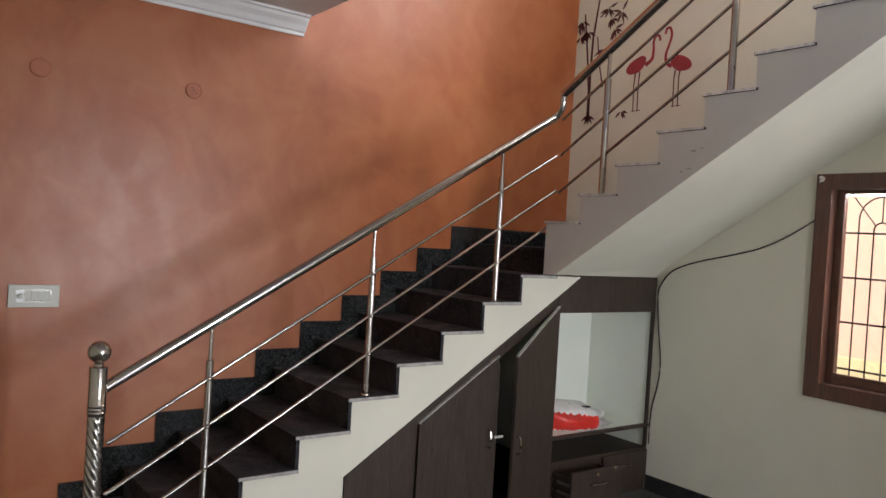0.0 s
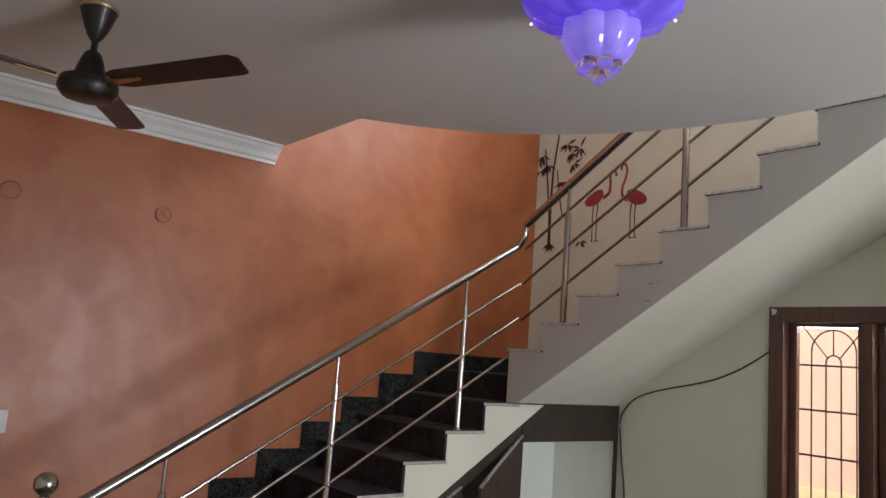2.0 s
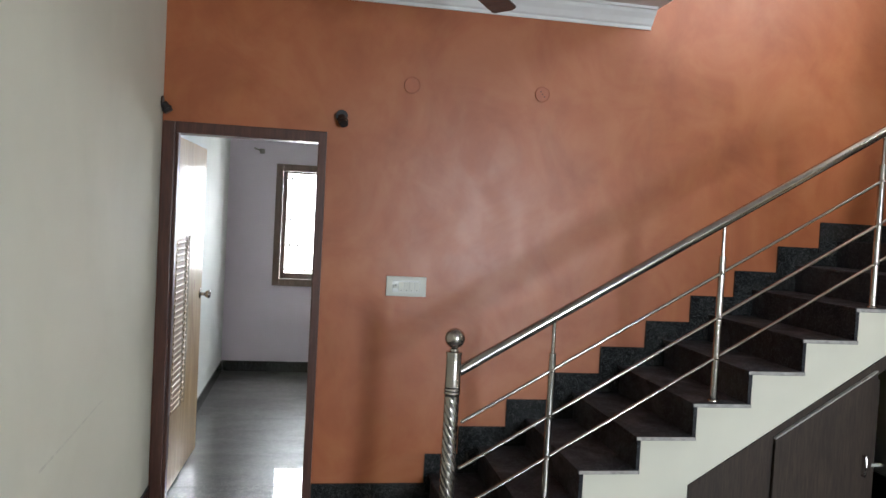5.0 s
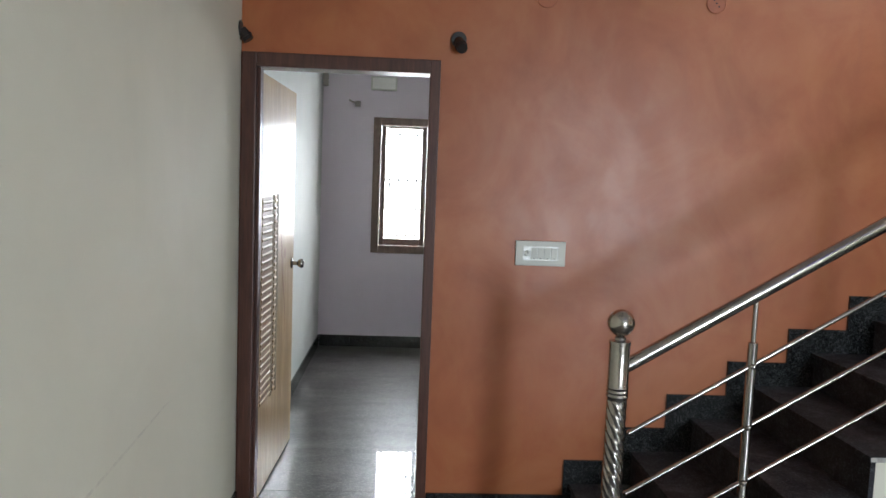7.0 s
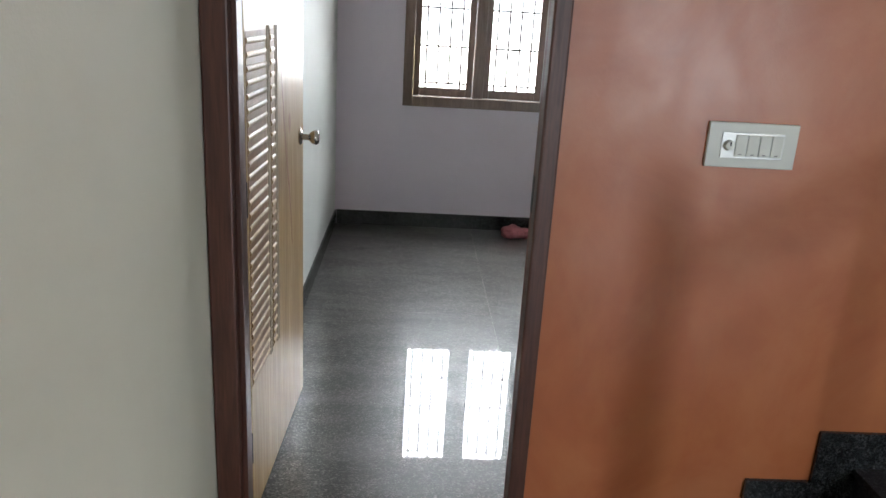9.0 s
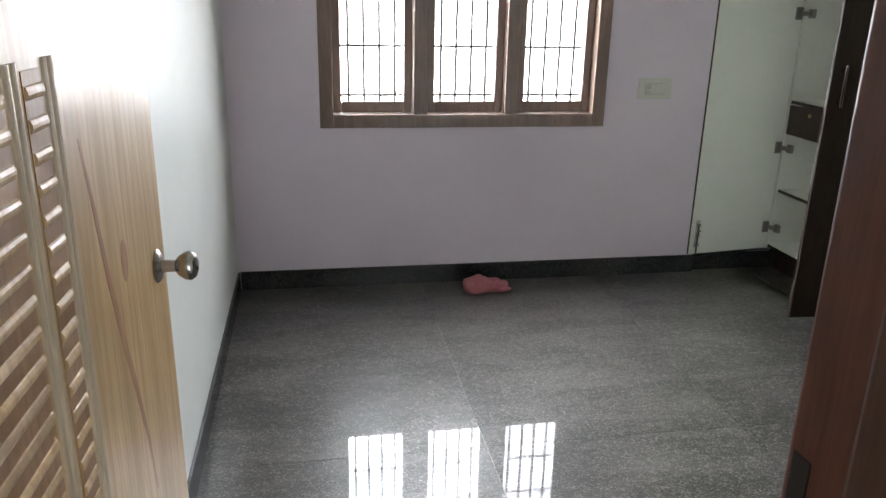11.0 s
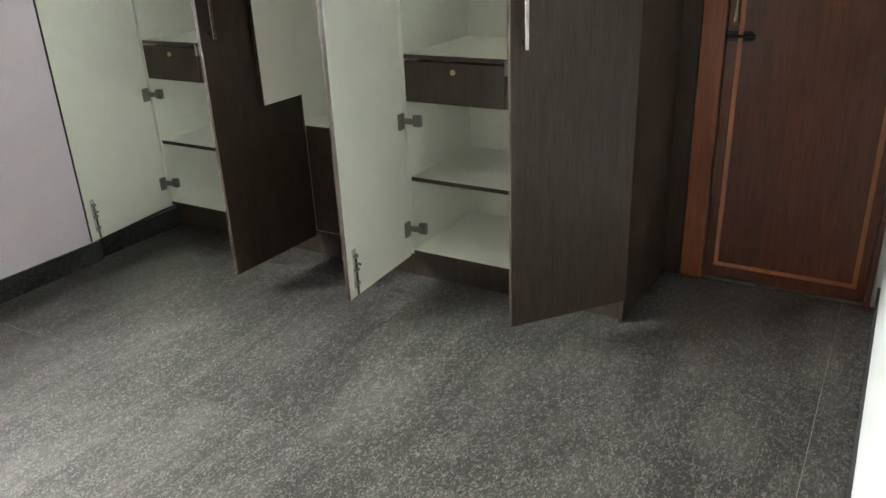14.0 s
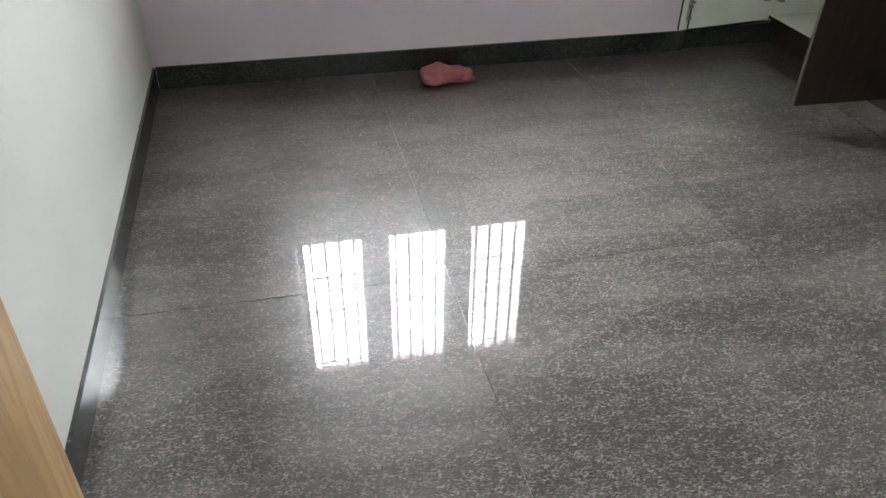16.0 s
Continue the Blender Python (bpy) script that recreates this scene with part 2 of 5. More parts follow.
M_JAMB = wood("orange_brown_jamb_wood", (0.15, 0.045, 0.018), (0.26, 0.085, 0.036), 0.3, "z", 1.6, 0.3)
M_IRON = plain("dark_iron", (0.035, 0.03, 0.03), 0.45, 0.7, 0.2, 80)
M_GRILLE = plain("grey_painted_iron", (0.30, 0.27, 0.25), 0.45, 0.2, 0.1, 80)
M_SWITCH = plain("ivory_plastic", (0.60, 0.60, 0.53), 0.35, 0, 0.03, 10)
M_BEZEL = plain("silver_plastic", (0.50, 0.50, 0.47), 0.3, 0.4, 0.05, 20)
M_NICKEL = plain("dull_nickel", (0.26, 0.25, 0.23), 0.38, 0.85, 0.1, 60)
M_BLACK = plain("black_bakelite", (0.02, 0.017, 0.016), 0.35, 0, 0.1, 50)
M_FANBROWN = plain("brown_fan_enamel", (0.010, 0.006, 0.005), 0.35, 0.0, 0.1, 20, 0.1)
M_BRASS = plain("worn_brass", (0.55, 0.42, 0.22), 0.28, 1.0, 0.1, 40)
M_GLASS = glass_material("window_glass")
M_PLASTICCLEAR = glass_material("clear_plastic", (0.95, 0.96, 0.95), 0.08)
M_CRYSTAL = glass_material("crystal", (0.95, 0.92, 1.0), 0.02)
M_GLOW = glow("lit_violet_glass", (0.10, 0.03, 0.74), 0.62, (0.12, 0.1, 0.4))
M_GLOWPALE = glow("lit_pale_violet_glass", (0.23, 0.15, 0.78), 0.68, (0.16, 0.14, 0.42))
M_LED = glow("led_point", (0.95, 0.9, 1.0), 5.0, (0.9, 0.9, 0.9))
M_RED = plain("red_plastic_film", (0.62, 0.03, 0.02), 0.3, 0, 0.15, 18)
M_WHITEFILM = plain("white_plastic_film", (0.72, 0.68, 0.66), 0.28, 0, 0.08, 18)
M_PINK = plain("pink_cotton_cloth", (0.35, 0.115, 0.13), 0.9, 0, 0.2, 45)
M_JUG = plain("milky_plastic", (0.68, 0.66, 0.64), 0.35, 0, 0.04, 14)
M_CAPTAN = plain("tan_plastic", (0.62, 0.40, 0.24), 0.4, 0, 0.04, 20)
M_AMBER = plain("orange_liquid", (0.85, 0.30, 0.04), 0.25, 0, 0.06, 12)
M_LABELRED = plain("red_label", (0.68, 0.05, 0.025), 0.4, 0, 0.1, 30)
M_PAPER = plain("white_print", (0.8, 0.78, 0.74), 0.5, 0, 0.03, 30)
M_PEACH = plaster("peach_outside_paint", (0.72, 0.46, 0.34), (0.66, 0.42, 0.31), 0.8)
M_YELLOW = plaster("yellow_outside_paint", (0.72, 0.6, 0.34), (0.66, 0.55, 0.31), 0.8)
M_GROUND = plain("concrete_ground", (0.36, 0.34, 0.31), 0.85, 0, 0.2, 3)
M_MURALRED = plain("mural_red", (0.30, 0.03, 0.038), 0.6, 0, 0.25, 25)
M_MURALDARK = plain("mural_maroon", (0.09, 0.02, 0.022), 0.6, 0, 0.25, 30)
M_ORANGEPLATE = plain("painted_over_plate", (0.40, 0.13, 0.06), 0.45, 0, 0.1, 20)

# ---- mesh helpers ----


def box(bm, x0, x1, y0, y1, z0, z1, bevel=0.0):
    r = bmesh.ops.create_cube(bm, size=1.0)
    vs = r["verts"]
    for v in vs:
        v.co = Vector((x0 + (v.co.x + 0.5) * (x1 - x0), y0 + (v.co.y + 0.5) * (y1 - y0), z0 + (v.co.z + 0.5) * (z1 - z0)))
    if bevel:
        es = list({e for v in vs for e in v.link_edges})
        bmesh.ops.bevel(bm, geom=es, offset=bevel, segments=2, affect="EDGES", profile=0.6)
    return bm


def prism(bm, poly, axis, a, b):
    """A polygon, given in the two other axes in order, drawn out along axis from a to b."""
    def at(p, d):
        return {"x": (d, *p), "y": (p[0], d, p[1]), "z": (*p, d)}[axis]
    lo = [bm.verts.new(at(p, a)) for p in poly]
    hi = [bm.verts.new(at(p, b)) for p in poly]
    bm.faces.new(lo)
    bm.faces.new(hi[::-1])
    for i in range(len(poly)):
        j = (i + 1) % len(poly)
        bm.faces.new((lo[i], hi[i], hi[j], lo[j]))
    bmesh.ops.recalc_face_normals(bm, faces=bm.faces)
    return bm


def rod(bm, p, q, r, seg=14, r2=None):
    p, q = Vector(p), Vector(q)
    d = q - p
    m = Matrix.Translation((p + q) / 2) @ d.to_track_quat("Z", "Y").to_matrix().to_4x4()
    bmesh.ops.create_cone(bm, cap_ends=True, segments=seg, radius1=r, radius2=r if r2 is None else r2, depth=d.length, matrix=m)
    return bm


def tube(bm, pts, r, seg=8):
    """A round strand along a line of points."""
    pts = [Vector(p) for p in pts]
    rings = []
    for i, p in enumerate(pts):
        d = (pts[min(i + 1, len(pts) - 1)] - pts[max(i - 1, 0)]).normalized()
        q = d.to_track_quat("Z", "Y")
        rings.append([bm.verts.new(p + q @ Vector((r * math.cos(t), r * math.sin(t), 0))) for t in [2 * math.pi * k / seg for k in range(seg)]])
    for a, b in zip(rings, rings[1:]):
        for k in range(seg):
            bm.faces.new((a[k], a[(k + 1) % seg], b[(k + 1) % seg], b[k]))
    bm.faces.new(rings[0][::-1])
    bm.faces.new(rings[-1])
    return bm


def lathe(bm, center, profile, seg=32, lobes=0, depth=0.0):
    """profile: (radius, z) from top to bottom about an upright axis; lobes: petals round it."""
    cx, cy = center
    rings = []
    for r, z in profile:
        ring = []
        for k in range(seg):
            t = 2 * math.pi * k / seg
            f = 1 + depth * (abs(math.sin(lobes * t / 2)) - 0.6) if lobes else 1
            ring.append(bm.verts.new((cx + r * f * math.cos(t), cy + r * f * math.sin(t), z)))
        rings.append(ring)
    for a, b in zip(rings, rings[1:]):
        for k in range(seg):
            bm.faces.new((a[k], a[(k + 1) % seg], b[(k + 1) % seg], b[k]))
    bm.faces.new(rings[0])
    bm.faces.new(rings[-1][::-1])
    bmesh.ops.recalc_face_normals(bm, faces=bm.faces)
    return bm


def ball(bm, c, r, sub=3, squash=(1, 1, 1)):
    bmesh.ops.create_icosphere(bm, subdivisions=sub, radius=r, matrix=Matrix.Translation(c) @ Matrix.Diagonal((*squash, 1)))
    return bm


def part(name, bm, mat, parent=None, label="", smooth=False):
    me = bpy.data.meshes.new(name)
    bm.to_mesh(me)
    bm.free()
    me.materials.append(mat)
    if smooth:
        for p in me.polygons:
            p.use_smooth = True
        me.set_sharp_from_angle(angle=radians(40))
    ob = new(name, me)
    ob.parent = parent
    if label:
        ob["label"] = label
    return ob


def B(*a):
    return box(bmesh.new(), *a)


def thing(name, place, label, category, group="", kind=""):
    """An Empty at the base of a thing; its parts are built in world metres and hung on it."""
    e = new(name)
    e.empty_display_size = 0.1
    return tagged(e, label, category, group, kind)


def setting(name, bm, mat, label, category=""):
    return tagged(part(name, bm, mat), label, category or name.split("_")[0], kind="structure")


def wall_boxes(bm, u0, u1, z0, z1, holes, put):
    """A wall with rectangular holes (u0, u1, z0, z1), as boxes laid end to end; put(u0, u1, z0, z1) adds one."""
    cu = sorted({u0, u1, *[h[0] for h in holes], *[h[1] for h in holes]})
    cz = sorted({z0, z1, *[h[2] for h in holes], *[h[3] for h in holes]})
    for a, b in zip(cu, cu[1:]):
        for c, d in zip(cz, cz[1:]):
            if not any(h[0] <= a + 1e-6 and h[1] >= b - 1e-6 and h[2] <= c + 1e-6 and h[3] >= d - 1e-6 for h in holes):
                put(a, b, c, d)
    bmesh.ops.remove_doubles(bm, verts=bm.verts, dist=1e-5)
    bm.verts.index_update()
    seen = {}
    for f in bm.faces:
        seen.setdefault(tuple(sorted(v.index for v in f.verts)), []).append(f)
    bmesh.ops.delete(bm, geom=[f for fs in seen.values() if len(fs) > 1 for f in fs], context="FACES_ONLY")
    return bm


def wall(name, axis, at0, at1, u0, u1, z0, z1, holes, mat, label):
    bm = bmesh.new()
    if axis == "y":
        wall_boxes(bm, u0, u1, z0, z1, holes, lambda a, b, c, d: box(bm, a, b, at0, at1, c, d))
    else:
        wall_boxes(bm, u0, u1, z0, z1, holes, lambda a, b, c, d: box(bm, at0, at1, a, b, c, d))
    return setting(name, bm, mat, label, "wall")


# ---- structure ----
wall("wall_orange", "y", 0.0, 0.055, 0.0, EAST, 0.0, ROOF, [(0.03, 0.91, 0.0, 2.107)], M_ORANGE, "terracotta silk-painted hall wall with cloudy patches")
wall("wall_bedroom_south", "y", 0.055, BY0, 0.0, BX, 0.0, CEIL, [(0.03, 0.91, 0.0, 2.107)], M_WHITE, "white painted bedroom wall with the doorway")
wall("wall_west", "x", -0.23, 0.026, SOUTH, -0.0005, 0.0, ROOF, [], M_CREAM, "plain cream painted hall wall")
wall("wall_bedroom_west", "x", -0.23, 0.0, 0.0, BY1 + 0.23, 0.0, CEIL, [], M_WHITE, "plain white painted bedroom wall")
wall("wall_east", "x", EAST, EAST + 0.23, SOUTH, 0.055, 0.0, ROOF, [WIN_H, WIN_U], M_CREAM, "cream painted hall wall with a painted mural")
wall("wall_south", "y", SOUTH - 0.23, SOUTH, -0.23, EAST + 0.23, 0.0, CEIL, [(2.82, 4.08, 0.5, 2.2)], M_CREAM, "cream painted hall wall with a wide opening")
# unseen wall; its opening is added to let the fill lamp through
wall("wall_upper_south", "y", -5.1, -4.87, 0.0, EAST, 3.115, ROOF, [(2.6, 4.0, 4.2, 5.4)], M_CREAM, "unseen cream upper wall with an opening added for the fill light")
# unseen wall, added to keep the south opening's light off the niche
wall("wall_hall_partition", "y", -4.55, -4.435, 4.27, EAST, 0.0, CEIL, [], M_CREAM, "unseen plain cream partition added to shade the niche")
wall("wall_bedroom_north", "y", BY1, BY1 + 0.23, 0.0, NICHE_X, 0.0, CEIL, [WIN_B], M_LILAC, "pale lilac painted bedroom wall with a window")
wall("wall_bedroom_niche", "y", NICHE_Y, BY1 + 0.23, NICHE_X, BX, 0.0, CEIL, [], M_LILAC, "pale lilac painted wall behind the wardrobe")
wall("wall_bedroom_east", "x", BX, BX + 0.115, BY0, BY1 + 0.23, 0.0, CEIL, [(0.14, 0.904, 0.0, 2.1)], M_WHITE, "white painted bedroom wall behind the wardrobe")


def ceilings():
    # the slab over the hall ends in a straight edge and a bow towards the stairs
    arc = []
    p0, p1, p2 = Vector((2.805, -0.955)), Vector((3.85, -1.38)), Vector((UP_X - 0.004, -2.62))
    for i in range(25):
        t = i / 24
        arc.append(tuple(p0 * (1 - t) ** 2 + p1 * 2 * t * (1 - t) + p2 * t * t))
    poly = [(0.027, -0.001), (2.81, -0.001), *arc, (UP_X - 0.004, -3.36), (EAST - 0.001, -3.36), (EAST - 0.001, SOUTH + 0.001), (0.027, SOUTH + 0.001)]
    setting("ceiling", prism(bmesh.new(), poly, "z", CEIL, CEIL + 0.15), M_CEIL, "off-white painted ceiling slab with a bowed edge", "ceiling")
    setting("ceiling_bedroom", B(0.0, BX, BY0, NICHE_Y, CEIL - 0.002, CEIL + 0.15), M_CEIL, "off-white painted bedroom ceiling", "ceiling")
    setting("roof_slab", B(-0.23, EAST + 0.23, -5.1, 0.055, ROOF, ROOF + 0.15), M_CEIL, "off-white painted slab over the stairwell", "ceiling")


ceilings()


def cornice():
    prof = [(0.0, 2.850), (-0.012, 2.850), (-0.016, 2.868), (-0.03, 2.876), (-0.048, 2.905), (-0.072, 2.93), (-0.082, 2.948), (-0.1, 2.950), (-0.1, 2.9645), (0.0, 2.9645)]
    bm = prism(bmesh.new(), [(p[0], p[1]) for p in prof], "x", 0.027, 2.79)
    setting("trim_cornice", bm, M_CORNICE, "white moulded plaster cornice along the ceiling", "cornice")


cornice()

# ---- windows ----


def window(name, label, span, face, axis, lights, grille, arched, wood_mat, rim=0.09, mull=0.058):
    """A timber window of several lights in a wall; face: the plane of the room's side, outwards along +axis."""
    u0, u1, z0, z1 = span
    top = thing(name, None, label, "window", kind="structure")

    def bx(ua, ub, wa, wb, za, zb, bev=0.004):
        if axis == "y":
            return B(ua, ub, face + wa, face + wb, za, zb, bev)
        return B(face + wa, face + wb, ua, ub, za, zb, bev)

    def pt(u, w, z):
        return (u, face + w, z) if axis == "y" else (face + w, u, z)

    part("frame_stile", bx(u0, u0 + rim, -0.016, 0.12, z0, z1), wood_mat, top)
    part("frame_stile", bx(u1 - rim, u1, -0.016, 0.12, z0, z1), wood_mat, top)
    part("frame_head", bx(u0 + rim, u1 - rim, -0.016, 0.12, z1 - rim, z1), wood_mat, top)
    part("frame_sill", bx(u0 + rim, u1 - rim, -0.016, 0.12, z0, z0 + rim), wood_mat, top)
    n = lights
    inner = (u1 - u0 - 2 * rim)
    w = (inner - (n - 1) * mull) / n
    for i in range(n):
        a = u0 + rim + i * (w + mull)
        b = a + w
        if i:
            part("mullion", bx(a - mull, a, -0.008, 0.11, z0 + rim, z1 - rim), wood_mat, top)
        st = 0.045
        sa, sb, sz0, sz1 = a + st, b - st, z0 + rim + st + 0.008, z1 - rim - st + 0.025
        sash = part("sash", bx(a + 0.001, sa, 0.055, 0.1, z0 + rim, z1 - rim, 0.006), wood_mat, top)
        part("sash_stile", bx(sb, b - 0.001, 0.055, 0.1, z0 + rim, z1 - rim, 0.006), wood_mat, sash)
        part("sash_rail", bx(sa, sb, 0.055, 0.1, z0 + rim + 0.001, sz0, 0.006), wood_mat, sash)
        part("sash_rail", bx(sa, sb, 0.055, 0.1, sz1, z1 - rim - 0.001, 0.006), wood_mat, sash)
        part("sash_bead", bx(sa + 0.001, sb - 0.001, 0.048, 0.07, sz0 - 0.012, sz0 + 0.008, 0.004), wood_mat, sash)
        pane = part("pane", bx(sa, sb, 0.078, 0.082, sz0, sz1, 0), M_GLASS, top)
        pane.visible_shadow = False
        # iron grille
        gw = 0.118
        bars = grille
        uc, r1, r2 = (sa + sb) / 2, (sb - sa) * 0.37, (sb - sa) * 0.125
        zc, zi = sz1 - r1 - 0.012, sz1 - r1 - 0.075
        if arched:
            gw, bars = 0.15, 0
            for du, h in ((-r1, zc), (-r2, zi), (r2, zi), (r1, zc)):
                part("grille_bar", rod(bmesh.new(), pt(uc + du, gw, sz0 - 0.03), pt(uc + du, gw, h), 0.0045, 8), M_IRON, top)
        for k in range(bars):
            u = sa + (k + 0.5) * (sb - sa) / bars
            part("grille_bar", bx(u - 0.007, u + 0.007, gw - 0.006, gw + 0.006, sz0 - 0.03, sz1 + 0.03, 0.001), M_BARS, top)
        levels = [sz0 + 0.035, sz0 + 0.29, sz0 + 0.55, sz1 - 0.05] if not arched else [sz0 + 0.03, sz0 + 0.3, sz0 + 0.56, sz1 - 0.22]
        for z in levels:
            if arched:
                part("grille_rail", rod(bmesh.new(), pt(sa - 0.03, gw, z), pt(sb + 0.03, gw, z), 0.006, 8), M_IRON, top)
            else:
                part("grille_rail", bx(sa - 0.02, sb + 0.02, gw - 0.0095, gw - 0.0062, z - 0.007, z + 0.007, 0), M_BARS, top)
        if arched:
            for r, zz in ((r1, zc), (r2, zi)):
                arc = [pt(uc + r * math.cos(t), gw, zz + r * math.sin(t)) for t in [math.pi * k / 16 for k in range(17)]]
                part("grille_arch", tube(bmesh.new(), arc, 0.005), M_IRON, top)
            part("grille_spoke", rod(bmesh.new(), pt(uc, gw, zi + r2), pt(uc, gw, sz1 + 0.02), 0.004, 8), M_IRON, top)
            for sg in (-1, 1):
                part("grille_spoke", rod(bmesh.new(), pt(uc + sg * r2 * 0.8, gw, zi + r2 * 0.6), pt(uc + sg * (sb - sa) * 0.52, gw, sz1 + 0.01), 0.004, 8), M_IRON, top)
    return top


window("window_1", "brown timber bedroom window with three lights and an iron grille", WIN_B, BY1, "y", 3, 4, False, M_FRAMEPALE, 0.07, 0.075)
window("window_2", "brown timber hall window with an arched iron grille", WIN_H, EAST, "x", 3, 3, True, M_FRAME)

# ---- doors ----


def door_frame(name, label, x0, x1, top_z, y0, y1, mat):
    e = thing(name, None, label, "door frame", kind="structure")
    part("jamb", B(x0, x0 + 0.066, y0, y1, 0, top_z, 0.005), mat, e)
    j = part("jamb", B(x1 - 0.037, x1, 0.03, y1, 0, top_z, 0.005), M_REDJAMB, e, "inner jamb with warm reflected light in its reddish brown colour")
    part("jamb_face", B(x1 - 0.047, x1, y0, 0.029, 0, top_z, 0.006), M_DARKEDGE, e, "darker brown polished face")
    part("strike_plate", B(x1 - 0.0385, x1 - 0.036, 0.082, 0.108, 1.03, 1.13, 0.0008), M_IRON, j, "dark steel strike plate")
    part("head", B(x0 + 0.066, x1 - 0.045, y0, y1, top_z - 0.062, top_z, 0.005), mat, e)
    # stop beads
    part("stop_bead", B(x0 + 0.066, x0 + 0.08, 0.01, 0.075, 0, top_z - 0.062, 0.002), mat, e)
    return e


door_frame("door_frame_1", "dark brown polished door frame of the bedroom", 0.031, 0.909, 2.106, -0.022, 0.118, M_DARKEDGE)


def bedroom_door():
    X0, X1, Y0, Y1, Z1 = 0.068, 0.102, 0.125, 0.975, 2.035
    d = thing("door_1", None, "pine veneer bedroom door standing open, with carved slats", "door", kind="structure")
    part("leaf", B(X0, X1, Y0, Y1, 0.008, Z1, 0.003), M_PINE, d)
    for y in (0.385, 0.404, 0.492, 0.512):
        part("flute", prism(bmesh.new(), [(X1 - 0.001, y - 0.008), (X1 + 0.0025, y - 0.005), (X1 + 0.0035, y), (X1 + 0.0025, y + 0.005), (X1 - 0.001, y + 0.008)], "z", 0.44, 1.47), M_PINEGREY, d, "greyish fluted strip")
    # two columns of level carved slats
    for ya, yb in ((0.137, 0.368), (0.421, 0.478)):
        part("slat_ground", B(X1 - 0.001, X1 + 0.0012, ya, yb, 0.45, 1.46), M_PINEDARK, d, "darker brown ground between slats")
        z = 0.456
        while z < 1.44:
            bm = prism(bmesh.new(), [(X1 + 0.001, z), (X1 + 0.003, z + 0.0015), (X1 + 0.0048, z + 0.006), (X1 + 0.0048, z + 0.010), (X1 + 0.003, z + 0.0145), (X1 + 0.001, z + 0.016)], "y", ya + 0.003, yb - 0.003)
            part("slat", bm, M_PINE, d)
            z += 0.036
    # figure of the veneer: a reddish heartwood streak and a knot
    line = [(0.575, 1.36), (0.60, 1.27), (0.63, 1.14), (0.665, 1.03), (0.70, 0.93), (0.735, 0.81), (0.755, 0.70)]
    part("heartwood_streak", prism(bmesh.new(), [(y - 0.003 - 0.006 * math.sin(math.pi * k / 6), z) for k, (y, z) in enumerate(line)] + [(y + 0.004 + 0.006 * math.sin(math.pi * k / 6), z) for k, (y, z) in reversed(list(enumerate(line)))], "x", X1 - 0.0005, X1 + 0.0003), M_HEARTWOOD, d, "reddish brown heartwood streak")
    part("knot", prism(bmesh.new(), [(0.715 + 0.017 * math.cos(t), 1.145 + 0.034 * math.sin(t)) for t in [2 * math.pi * k / 24 for k in range(24)]], "x", X1 - 0.0005, X1 + 0.0003), M_HEARTWOOD, d, "reddish brown oval knot")
    zk, yk = 1.068, Y1 - 0.07
    knob = part("door_handle", lathe(bmesh.new(), (0, 0), [(0.03, 0.0), (0.031, 0.003), (0.026, 0.008), (0.012, 0.011), (0.011, 0.034), (0.019, 0.040), (0.0265, 0.052), (0.027, 0.062), (0.021, 0.07), (0.012, 0.073)], 24), M_STEEL, d, "round satin steel door knob", True)
    knob.matrix_basis = Matrix.Translation((X1, yk, zk)) @ Matrix.Rotation(radians(90), 4, "Y")
    back = part("door_handle", knob.data and bmesh_from(knob.data), M_STEEL, d, "round satin steel door knob", True)
    back.matrix_basis = Matrix.Translation((X0, yk, zk)) @ Matrix.Rotation(radians(-90), 4, "Y") @ Matrix.Diagonal((1, 1, 0.55, 1))
    part("latch", B(X0 + 0.008, X1 - 0.008, Y1, Y1 + 0.003, zk - 0.05, zk + 0.05), M_STEEL, d, "steel latch plate")
    for z in (0.25, 1.02, 1.8):
        part("hinge", rod(bmesh.new(), (X0 + 0.03, Y0 - 0.004, z - 0.05), (X0 + 0.03, Y0 - 0.004, z + 0.05), 0.006), M_IRON, d, "dark steel hinge")
    d.matrix_basis = Matrix.Translation((X0, Y0, 0)) @ Matrix.Rotation(radians(-2), 4, "Z") @ Matrix.Translation((-X0, -Y0, 0))


def bmesh_from(me):
    bm = bmesh.new()
    bm.from_mesh(me)
    return bm


bedroom_door()


